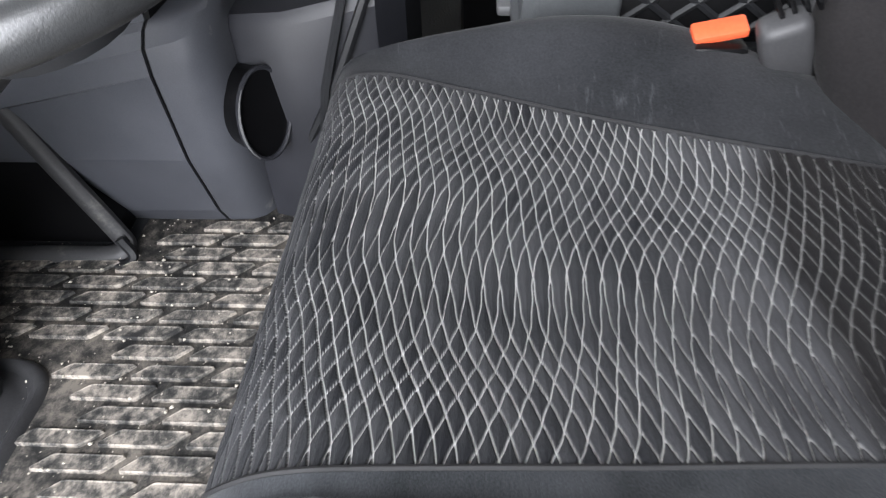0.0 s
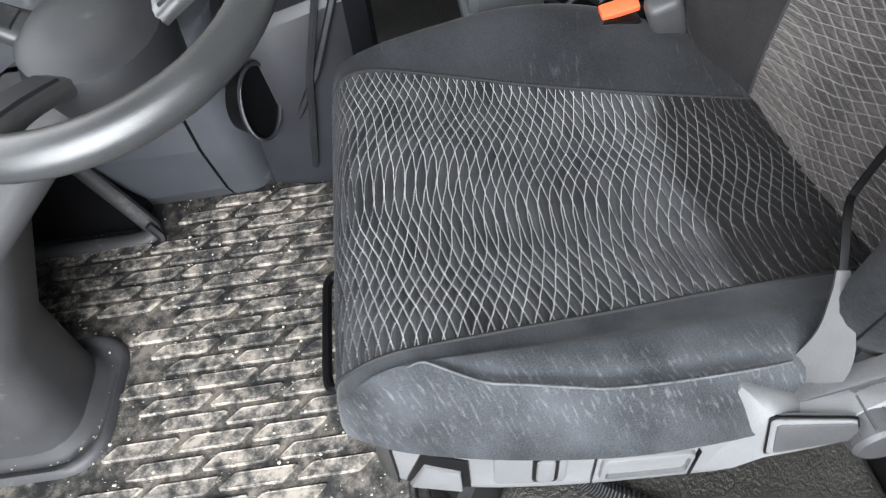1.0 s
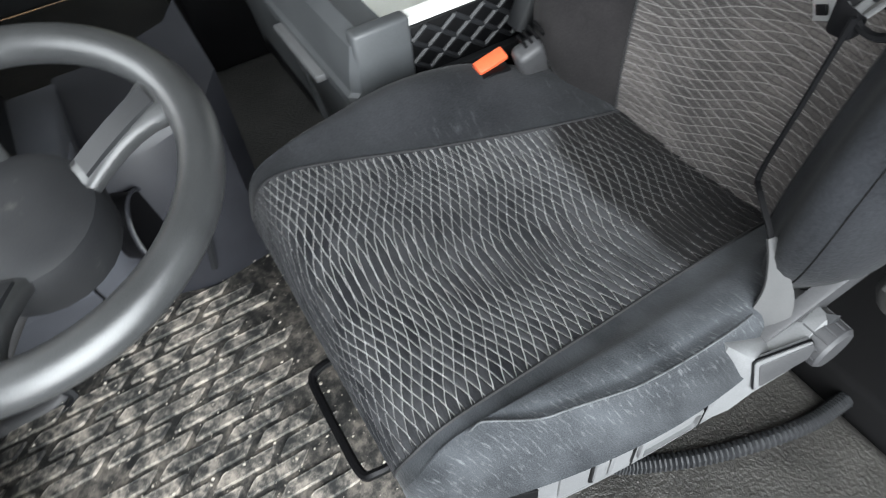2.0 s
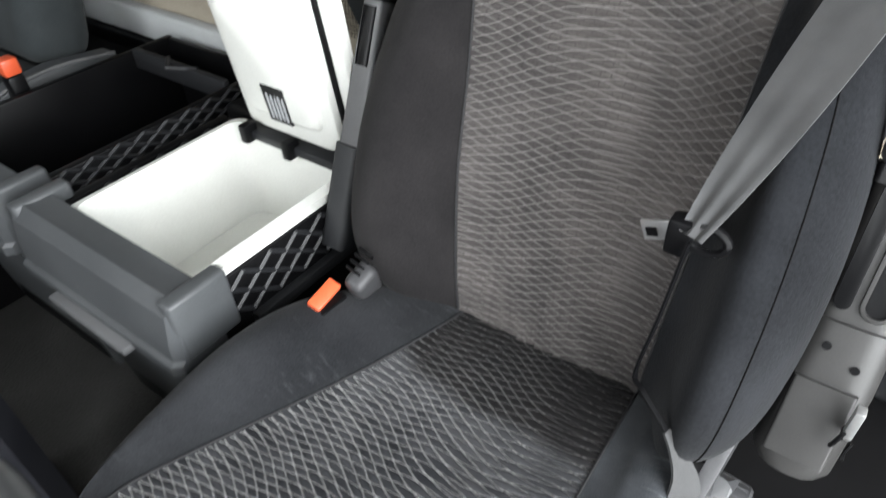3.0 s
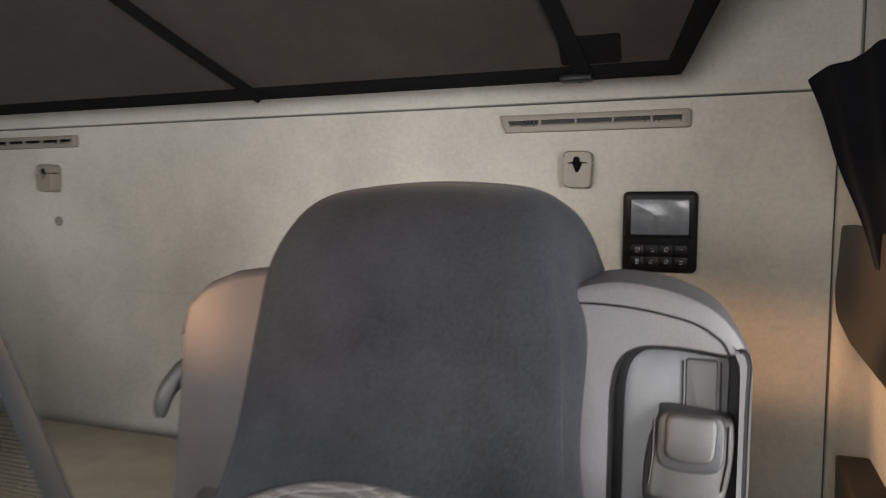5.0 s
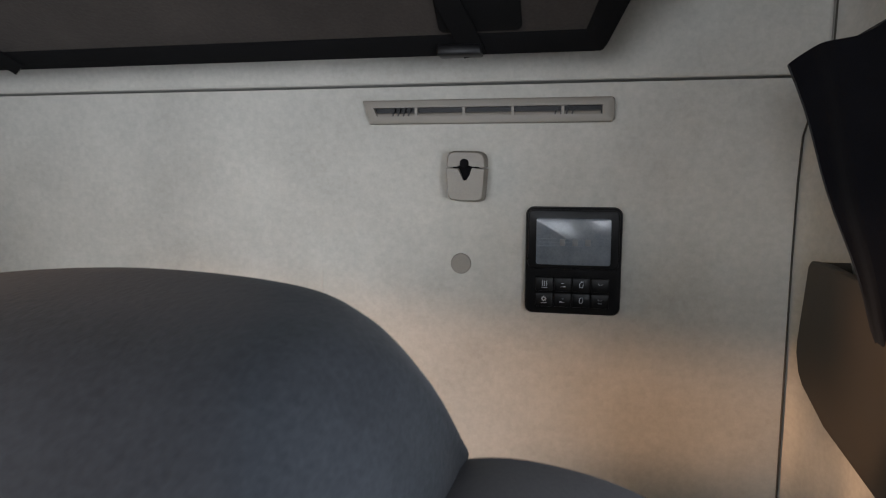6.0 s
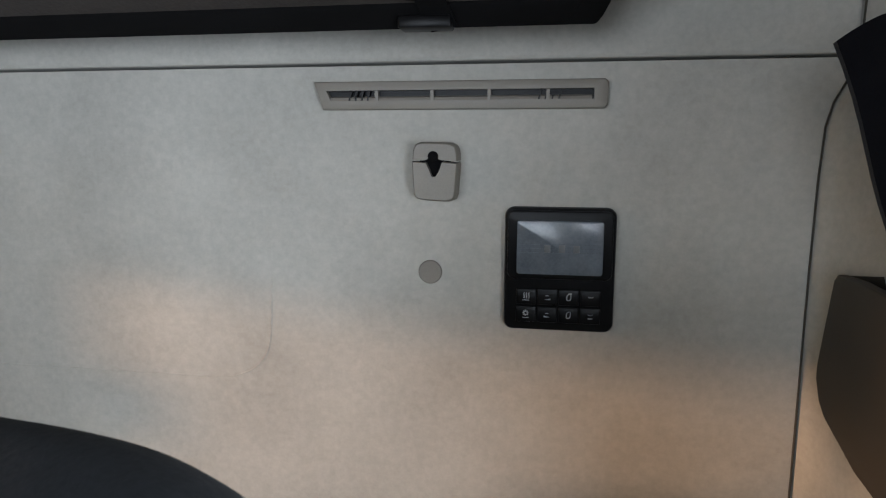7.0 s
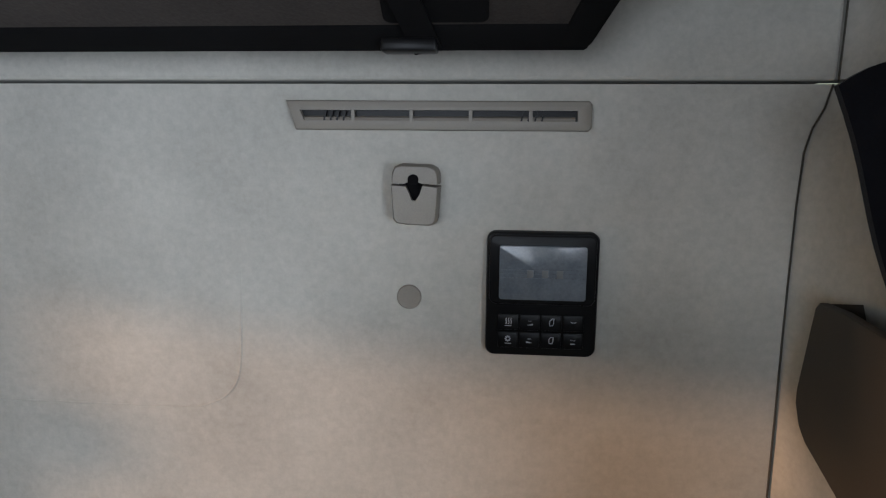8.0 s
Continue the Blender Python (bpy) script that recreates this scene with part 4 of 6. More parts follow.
def driver_seat():
    t = thing("driver_seat", (0.02, 0.0, 0.0), "black cloth truck driver's seat with a net-patterned insert", "seat")
    # cushion, from the back edge to the front roll
    S = []

    def across(y, pts):
        S.append([Vector((x, y, z)) for x, z in pts])

    across(0.215, ((-0.155, 0.31), (-0.165, 0.37), (-0.130, 0.415), (-0.055, 0.405), (0.055, 0.400), (0.165, 0.410), (0.195, 0.410), (0.215, 0.38), (0.212, 0.31)))
    across(0.150, ((-0.190, 0.31), (-0.195, 0.385), (-0.155, 0.432), (-0.064, 0.413), (0.053, 0.403), (0.167, 0.416), (0.200, 0.426), (0.234, 0.418), (0.252, 0.366)))
    across(0.060, ((-0.240, 0.31), (-0.243, 0.395), (-0.195, 0.452), (-0.092, 0.414), (0.040, 0.396), (0.167, 0.412), (0.205, 0.428), (0.243, 0.422), (0.270, 0.380)))
    across(-0.030, ((-0.252, 0.31), (-0.258, 0.395), (-0.213, 0.455), (-0.130, 0.411), (0.020, 0.392), (0.168, 0.406), (0.204, 0.424), (0.240, 0.416), (0.270, 0.373)))
    across(-0.120, ((-0.250, 0.30), (-0.256, 0.385), (-0.222, 0.440), (-0.169, 0.411), (0.000, 0.393), (0.169, 0.402), (0.194, 0.414), (0.222, 0.400), (0.254, 0.360)))
    across(-0.195, ((-0.236, 0.30), (-0.246, 0.370), (-0.228, 0.420), (-0.198, 0.410), (-0.010, 0.392), (0.169, 0.394), (0.186, 0.399), (0.206, 0.382), (0.226, 0.334)))
    across(-0.235, ((-0.220, 0.30), (-0.232, 0.350), (-0.222, 0.396), (-0.204, 0.394), (-0.015, 0.378), (0.168, 0.372), (0.184, 0.370), (0.198, 0.352), (0.204, 0.322)))
    across(-0.252, ((-0.212, 0.29), (-0.222, 0.322), (-0.216, 0.337), (-0.206, 0.338), (-0.018, 0.340), (0.162, 0.340), (0.176, 0.335), (0.186, 0.322), (0.184, 0.30)))
    across(-0.240, ((-0.205, 0.28), (-0.212, 0.292), (-0.208, 0.298), (-0.200, 0.298), (-0.018, 0.298), (0.155, 0.298), (0.166, 0.297), (0.174, 0.292), (0.172, 0.285)))
    pts, far = grid_of(S, 3, 5, 90, 1600)
    cloth, mask, tone = netted(pts, far, (0, 0, 1), 0.0030, 0.0105)
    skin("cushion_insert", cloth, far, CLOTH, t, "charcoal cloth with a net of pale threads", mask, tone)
    skin("cushion_bolster", *grid_of(S, 0, 3, 8, 60), VELOUR_WORN, t)
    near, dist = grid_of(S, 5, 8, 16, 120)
    # a soft ridge along the welt, which turns up to the insert at its front end
    run = [(k, 31.0 - 0.2 * max(0, k - 60) if k < 74 else 28.2 - 19.0 * (1 - math.cos(min(1.0, (k - 74) / 14) * math.pi / 2))) for k in range(32, 89)]
    for k, c in run:
        fade = min(1.0, (k - 31) / 6)
        for j in range(49):
            h = 0.0042 * fade * math.exp(-((j - c) / 1.5) ** 2) - 0.0022 * fade * math.exp(-((j - c + 3.6) / 1.8) ** 2)
            near[j, k, 2] += h
            near[j, k, 0] += h * 0.6
    skin("cushion_bolster", near, dist, VELOUR_BOLSTER_LIT, t, "grey-blue velour made paler for the door light, with dusty creases along the welt")
    for col in (0, -1):
        part("seam", tube([Vector(p) for p in pts[col, ::18]], 0.0018, 6), PIPING, t)
    welt = [Vector(near[int(c), k]).lerp(Vector(near[min(int(c) + 1, 48), k]), c - int(c)) for k, c in run]
    part("welt", tube([p + Vector((0.0004, 0, 0.0004)) for p in welt], 0.0010, 6), VELOUR_WELT, t, "stitched welt on the bolster")
    part("pan", box(-0.20, 0.185, -0.22, 0.20, 0.27, 0.315, 0.01), PLASTIC_BLK, t)

    # backrest, from the bottom edge to the top
    B = []

    def upright(z, y, pts):
        B.append([Vector((x, y + d, z)) for x, d in pts])

    upright(0.395, 0.185, ((-0.135, 0.09), (-0.145, 0.02), (-0.105, -0.020), (-0.062, 0.0), (0.052, 0.006), (0.166, 0.0), (0.205, -0.045), (0.245, -0.02), (0.238, 0.09)))
    upright(0.470, 0.205, ((-0.212, 0.09), (-0.226, 0.0), (-0.165, -0.062), (-0.072, -0.010), (0.050, 0.004), (0.168, -0.010), (0.226, -0.105), (0.278, -0.04), (0.264, 0.09)))
    upright(0.580, 0.245, ((-0.222, 0.09), (-0.238, 0.0), (-0.176, -0.078), (-0.090, -0.016), (0.044, 0.002), (0.172, -0.016), (0.230, -0.125), (0.288, -0.05), (0.274, 0.09)))
    upright(0.680, 0.290, ((-0.218, 0.09), (-0.232, 0.0), (-0.176, -0.066), (-0.106, -0.014), (0.036, 0.002), (0.173, -0.014), (0.226, -0.100), (0.281, -0.03), (0.268, 0.09)))
    upright(0.770, 0.328, ((-0.196, 0.09), (-0.206, 0.0), (-0.166, -0.042), (-0.124, -0.010), (0.028, 0.0), (0.174, -0.010), (0.214, -0.055), (0.256, -0.005), (0.242, 0.09)))
    upright(0.850, 0.358, ((-0.160, 0.09), (-0.168, 0.02), (-0.155, -0.012), (-0.140, -0.004), (0.018, 0.0), (0.174, -0.004), (0.190, -0.012), (0.206, 0.02), (0.198, 0.09)))
    upright(0.930, 0.380, ((-0.146, 0.09), (-0.150, 0.03), (-0.142, 0.004), (-0.131, 0.0), (0.015, -0.004), (0.158, 0.002), (0.174, 0.016), (0.184, 0.045), (0.180, 0.09)))
    upright(1.040, 0.394, ((-0.142, 0.10), (-0.146, 0.05), (-0.134, 0.016), (-0.115, 0.002), (0.014, -0.008), (0.148, 0.002), (0.172, 0.020), (0.192, 0.06), (0.192, 0.12)))
    # over the top of the headrest: x, y, z of each line at its height, from the front face to the back
    sides = (-0.135, -0.126, -0.104, -0.072, 0.020, 0.121, 0.160, 0.179, 0.192)
    B.append([Vector(p) for p in ((-0.140, 0.500, 1.060), (-0.140, 0.460, 1.075), (-0.130, 0.425, 1.090), (-0.104, 0.408, 1.105), (0.014, 0.406, 1.110), (0.134, 0.410, 1.105), (0.164, 0.430, 1.090), (0.186, 0.470, 1.075), (0.192, 0.530, 1.060))])
    B.append([Vector(p) for p in ((-0.138, 0.520, 1.078), (-0.134, 0.480, 1.100), (-0.120, 0.445, 1.123), (-0.090, 0.426, 1.143), (0.016, 0.424, 1.150), (0.126, 0.428, 1.143), (0.163, 0.450, 1.123), (0.185, 0.490, 1.100), (0.192, 0.535, 1.078))])
    B.append([Vector(p) for p in ((-0.136, 0.535, 1.085), (-0.130, 0.500, 1.114), (-0.111, 0.468, 1.142), (-0.080, 0.450, 1.163), (0.018, 0.448, 1.170), (0.122, 0.452, 1.163), (0.161, 0.472, 1.142), (0.182, 0.505, 1.114), (0.192, 0.540, 1.085))])
    crown = (1.090, 1.123, 1.155, 1.172, 1.178, 1.172, 1.155, 1.129, 1.090)
    B.append([Vector(p) for p in zip(sides, (0.545, 0.525, 0.505, 0.492, 0.488, 0.492, 0.505, 0.525, 0.548), crown)])
    back = (1.088, 1.124, 1.152, 1.168, 1.1765, 1.1715, 1.158, 1.132, 1.086)
    narrow = (-0.132, -0.122, -0.101, -0.070, 0.018, 0.100, 0.135, 0.156, 0.184)
    B.append([Vector(p) for p in zip(narrow, (0.560, 0.553, 0.545, 0.541, 0.540, 0.541, 0.545, 0.553, 0.560), back)])
    B.append([Vector(((x - 0.020) * 0.95 + 0.020, 0.580, z - 0.055)) for x, z in zip(narrow, back)])
    # the insert ends in an arch, the headrest sits above it

    def arch(x):
        x = min(max(x, -0.140), 0.172)
        return 0.905 - 1.9 * x * x - (0.02 * min(1.0, (x - 0.08) / 0.08) if x > 0.08 else 0.0)

    pts, far = grid_of(B, 3, 5, 80, 1150, arch)
    cloth, mask, tone = netted(pts, far, (0, -1, 0), 0.0020, 0.0102)
    skin("backrest_insert", cloth, far, CLOTH_BACK, t, "brown-grey scaled cloth with sunken threads", mask, tone)
    skin("headrest", *grid_of(B, 0, 8, 12, 90, arch, True), VELOUR_HEAD, t, "black velour headrest")
    skin("backrest_bolster", *grid_of(B, 0, 3, 8, 70, arch), VELOUR_WARM, t)
    wing, wfar = grid_of(B, 5, 8, 8, 70, arch)
    skin("backrest_bolster", wing, wfar, VELOUR, t)
    for col in (0, -1):
        part("seam", tube([Vector(p) for p in pts[col, ::14]], 0.0016, 6), PIPING, t)
    part("seam", tube([Vector(p) + Vector((0, -0.0005, 0)) for p in pts[::5, -1]], 0.0014, 6), PIPING, t)
    part("seam", tube([Vector(p) + Vector((0.0004, -0.0004, 0)) for p in wing[11, 1:62]], 0.0007, 5), BLACKCLOTH, t)
    # back shell
    rings = []
    for z, y0, y1, xa, xb in ((0.36, 0.28, 0.33, -0.14, 0.22), (0.45, 0.285, 0.36, -0.215, 0.262), (0.60, 0.33, 0.42, -0.222, 0.272), (0.75, 0.41, 0.49, -0.255, 0.295), (0.90, 0.475, 0.54, -0.262, 0.305), (1.00, 0.485, 0.55, -0.258, 0.30), (1.08, 0.485, 0.560, -0.135, 0.17), (1.120, 0.500, 0.555, -0.080, 0.125)):
        rings.append([Vector((a, b, z)) for a, b in rounded(xa, xb, y0, y1, 0.02, 3)])
    part("back_shell", loft(rings), PLASTIC_DK, t, angle=60)
    # shoulder pieces
    sh = [(-0.283, 0.60), (-0.286, 0.78), (-0.283, 1.020), (-0.276, 1.045), (-0.252, 1.066), (-0.215, 1.080), (-0.130, 1.092), (-0.125, 0.60)]
    part("shoulder_panel", loft([[Vector((a, 0.455 + d + (0.90 - b) * -0.12, b)) for a, b in [( -0.19 + (p - -0.19) * e, 0.86 + (q - 0.86) * e) for p, q in sh]] for d, e in ((0.09, 0.96), (0.012, 1.0), (0.003, 0.985), (0.0, 0.95))]), LEATHERETTE, t, "grey leatherette shoulder", angle=50)
    part("piping", tube(spline([Vector((p, 0.4552 + (0.90 - q) * -0.12, q - 0.010)) for p, q in ((-0.281, 1.015), (-0.272, 1.043), (-0.250, 1.062), (-0.213, 1.075), (-0.135, 1.087))], 24), 0.0014, 6), PLASTIC_BLK, t, "dark seam along the shoulder")
    part("recline_lever", tube(spline([(-0.276, 0.50, 0.968), (-0.300, 0.490, 0.955), (-0.316, 0.475, 0.928), (-0.321, 0.470, 0.900)], 12), [0.013, 0.014, 0.014, 0.013, 0.013, 0.012, 0.012, 0.011, 0.011, 0.010, 0.009, 0.006], 10, flat=0.6), PLASTIC_MID, t, "curved grey lever")
    belt_tower(t)
    seat_base(t)
    armrest(t, -0.262, 0.046, False)
    armrest(t, 0.314, 0.070, True)
    return t


def smooth_loop(points, n):
    """A closed outline rounded through its corners."""
    p = [(a, b, 0) for a, b in points]
    k = len(p)
    s = spline(p[-2:] + p + p[:2], (k + 3) * n + 1)
    return [(q.x, q.y) for q in s[2 * n : (k + 2) * n]]


def webbing(points, width, across, folds):
    """A belt with lengthwise folds; folds: their depth at each point."""
    pts, rings = [Vector(p) for p in points], []
    for i, p in enumerate(pts):
        d = (pts[min(i + 1, len(pts) - 1)] - pts[max(i - 1, 0)]).normalized()
        w = Vector(across)
        w = (w - d * w.dot(d)).normalized()
        nrm = d.cross(w)
        row = [p + w * (width[i] * (k / 12 - 0.5)) + nrm * (folds[i] * math.sin(k * 1.15 + 0.12 * i)) for k in range(13)]
        rings.append(row + [q + nrm * 0.0016 for q in reversed(row)])
    return loft(rings)


def belt_tower(t):
    """Grey housing at the outer shoulder, with a recess that holds the belt guide."""
    def at(a, b, d):
        return Vector((a, 0.425 + (b - 0.90) * 0.10 + d, b))

    out = [(0.150, 0.780), (0.160, 0.750), (0.205, 0.725), (0.290, 0.730), (0.316, 0.80), (0.323, 1.00), (0.319, 1.036), (0.306, 1.058), (0.285, 1.074), (0.250, 1.086), (0.205, 1.090), (0.165, 1.078), (0.150, 1.05)]
    hole = [(0.207, 0.85), (0.208, 0.790), (0.220, 0.750), (0.285, 0.748), (0.310, 0.80), (0.316, 0.985), (0.316, 1.030), (0.300, 1.032), (0.262, 1.036), (0.232, 1.034), (0.215, 1.022), (0.208, 0.998), (0.207, 0.95)]
    out, hole = smooth_loop(out, 5), smooth_loop(hole, 5)
    tower = part("belt_tower", plate(out, at, 0.10, 0.012, (hole, 0.035)), LEATHERETTE, t, "grey padded belt housing", angle=35)
    # this black plate and the black rim stand for the shadow round the recess
    part("recess_shadow", plate(hole, lambda a, b, d: at(a, b, d + 0.031), 0.01), PLASTIC_BLK, tower)
    part("recess", plate([(0.265 + (a - 0.265) * 0.80, 0.905 + (b - 0.905) * 0.95) for a, b in hole], lambda a, b, d: at(a, b, d + 0.024), 0.01, 0.002), PLASTIC_DRAWER, tower, "grey recess panel")
    part("rim", tube([at(a, b, 0.004) for a, b in hole + hole[:1]], 0.0042, 6), PLASTIC_BLK, tower)
    part("slider", plate(rounded(0.271, 0.297, 0.92, 1.022, 0.003), lambda a, b, d: at(a, b, d + 0.022), 0.012, 0.002), PLASTIC_MID, tower)
    for a in (0.2685, 0.2995):
        part("groove", plate(rounded(a - 0.0008, a + 0.0008, 0.90, 1.020, 0.0004), lambda p, q, d: at(p, q, d + 0.0225), 0.004), PLASTIC_BLK, tower)
    block = smooth_loop([(0.2490, 0.972), (0.2520, 0.981), (0.280, 0.980), (0.3050, 0.977), (0.3095, 0.970), (0.3090, 0.945), (0.3040, 0.915), (0.2970, 0.896), (0.2860, 0.889), (0.2620, 0.891), (0.2430, 0.898), (0.2370, 0.910), (0.2400, 0.945)], 4)
    part("guide", plate(block, lambda a, b, d: at(a, b, d - 0.004), 0.030, 0.009), PLASTIC_MID, tower, "grey height adjuster block", angle=50)
    frame_out = smooth_loop([(0.2520, 0.980), (0.275, 0.982), (0.2990, 0.979), (0.3015, 0.955), (0.2970, 0.936), (0.2740, 0.932), (0.2500, 0.937), (0.2485, 0.960)], 4)
    part("button_frame", plate(frame_out, lambda a, b, d: at(a, b, d - 0.0065), 0.008, 0.003), PLASTIC_DK, tower, "dark frame of the button", angle=50)
    press = smooth_loop([(0.2570, 0.980), (0.276, 0.981), (0.2945, 0.979), (0.2950, 0.960), (0.2915, 0.944), (0.2740, 0.941), (0.2560, 0.945), (0.2545, 0.960)], 4)
    part("button", plate(press, lambda a, b, d: at(a, b, d - 0.011), 0.012, 0.004), PLASTIC_MID, tower, "", True, 50)
    for a0, a1 in ((0.2455, 0.2420), (0.3045, 0.2995)):
        part("groove", tube([at(a0, 0.974, -0.004), at(a0 - 0.0005, 0.945, -0.0045), at(a1, 0.920, -0.0045)], 0.0011, 5), PLASTIC_BLK, tower)
    part("loop", tube([Vector((0.264 + 0.0350 * math.cos(a), 0.404 + 0.013 * math.sin(a), 0.889 + 0.012 * math.sin(a) - 0.009 * math.cos(a))) for a in [2 * math.pi * k / 28 for k in range(29)]], 0.0070, 10), PLASTIC_DK, tower, "dark moulded belt loop")
    ridge = spline([at(0.160, 1.066, -0.0006), at(0.187, 1.069, -0.0006), at(0.231, 1.066, -0.0006), at(0.274, 1.057, -0.0006), at(0.296, 1.044, -0.0004), at(0.304, 1.032, 0.0)], 24)
    part("stitching", tube(ridge, 0.0011, 5), PLASTIC_BLK, tower, "dark seam over the housing")
    # belt from the loop to the tongue and down to the anchor
    a, b = Vector((0.259, 0.383, 0.893)), Vector((0.186, 0.140, 0.668))
    pts = [a.lerp(b, k / 16) + Vector((0, -0.012 * math.sin(math.pi * k / 16), 0)) for k in range(17)]
    part("belt", webbing(pts, [0.055 - 0.035 * (k / 16) ** 3 for k in range(17)], (1, -0.1, 0.25), [0.0001 + 0.0013 * (k / 16) ** 4 for k in range(17)]), BELT, t, "dark grey belt webbing")
    part("belt", ribbon([a, a + Vector((0.002, 0.010, 0.006)), Vector((0.264, 0.43, 0.900))], 0.050, 0.003, (1, 0, 0.1)), BELT, t)
    low = spline([(0.186, 0.138, 0.664), (0.181, 0.128, 0.590), (0.174, 0.123, 0.52), (0.187, 0.112, 0.512), (0.216, 0.102, 0.490), (0.238, 0.101, 0.452), (0.247, 0.096, 0.426), (0.249, 0.086, 0.406)], 29)
    # edge-on length of the same belt, its shade put into a black colour
    part("belt", ribbon(low[:18], 0.005, 0.002, (0.25, 1, 0.1)), PLASTIC_BLK, t, "belt edge hugging the bolster, black for its shade")
    turn = [Vector((0.25, 1, 0.1)).lerp(Vector((0.75, 0.35, -0.2)), k / 12) for k in range(13)]
    part("belt", ribbon(low[16:], [0.008, 0.010, 0.014, 0.018, 0.022, 0.026, 0.029, 0.031, 0.032, 0.032, 0.031, 0.030, 0.030], 0.003, turn), STRAP_PALE, t, "pale belt webbing twisting down to its anchor")
    part("anchor_loop", tube(spline([(0.228, 0.078, 0.416), (0.236, 0.077, 0.402), (0.248, 0.080, 0.394), (0.255, 0.085, 0.388), (0.256, 0.092, 0.394)], 16), 0.004, 8), PLASTIC_BLK, t, "black anchor loop")
    tg = part("tongue", box(0.142, 0.176, 0.1560, 0.1585, 0.643, 0.661, 0.001, turn=Euler((0, radians(-26), radians(-10))).to_matrix()), METAL, t, "bright metal belt tongue")
    part("tongue_slot", box(0.1475, 0.1575, 0.1550, 0.1562, 0.6445, 0.6525, 0.0005, turn=Euler((0, radians(-26), radians(-10))).to_matrix()), PLASTIC_BLK, tg)
    part("tongue_grip", box(0.166, 0.186, 0.142, 0.160, 0.642, 0.676, 0.004), PLASTIC_BLK, tg)
    part("tongue_ring", tube([Vector((0.196 + 0.016 * math.cos(q), 0.148, 0.664 + 0.012 * math.sin(q))) for q in [2 * math.pi * k / 16 for k in range(17)]], 0.0035, 6), PLASTIC_BLK, tg)
    bk = part("buckle", box(-0.203, -0.165, 0.060, 0.105, 0.36, 0.449, 0.006), PLASTIC_BLK, t, "black belt buckle")
    part("buckle_button", box(-0.191, -0.173, 0.061, 0.103, 0.4515, 0.4605, 0.0025, turn=Euler((radians(12), radians(24), radians(6))).to_matrix()), RED, bk, "red release button")
    tilt = Euler((radians(24), radians(18), 0)).to_matrix()
    be = part("buckle_end", box(-0.175, -0.148, 0.110, 0.148, 0.410, 0.484, 0.009, 3, turn=tilt), PLASTIC_SHROUD, t, "grey ribbed second buckle head")
    for k in range(4):
        part("slot", box(-0.171, -0.150, 0.112 + 0.008 * k, 0.1155 + 0.008 * k, 0.476 + 0.0035 * k, 0.4845 + 0.0035 * k, 0.001, turn=tilt), PLASTIC_BLK, be)
    part("stalk", box(-0.165, -0.140, 0.115, 0.140, 0.33, 0.420, 0.005, turn=tilt), PLASTIC_BLK, be)


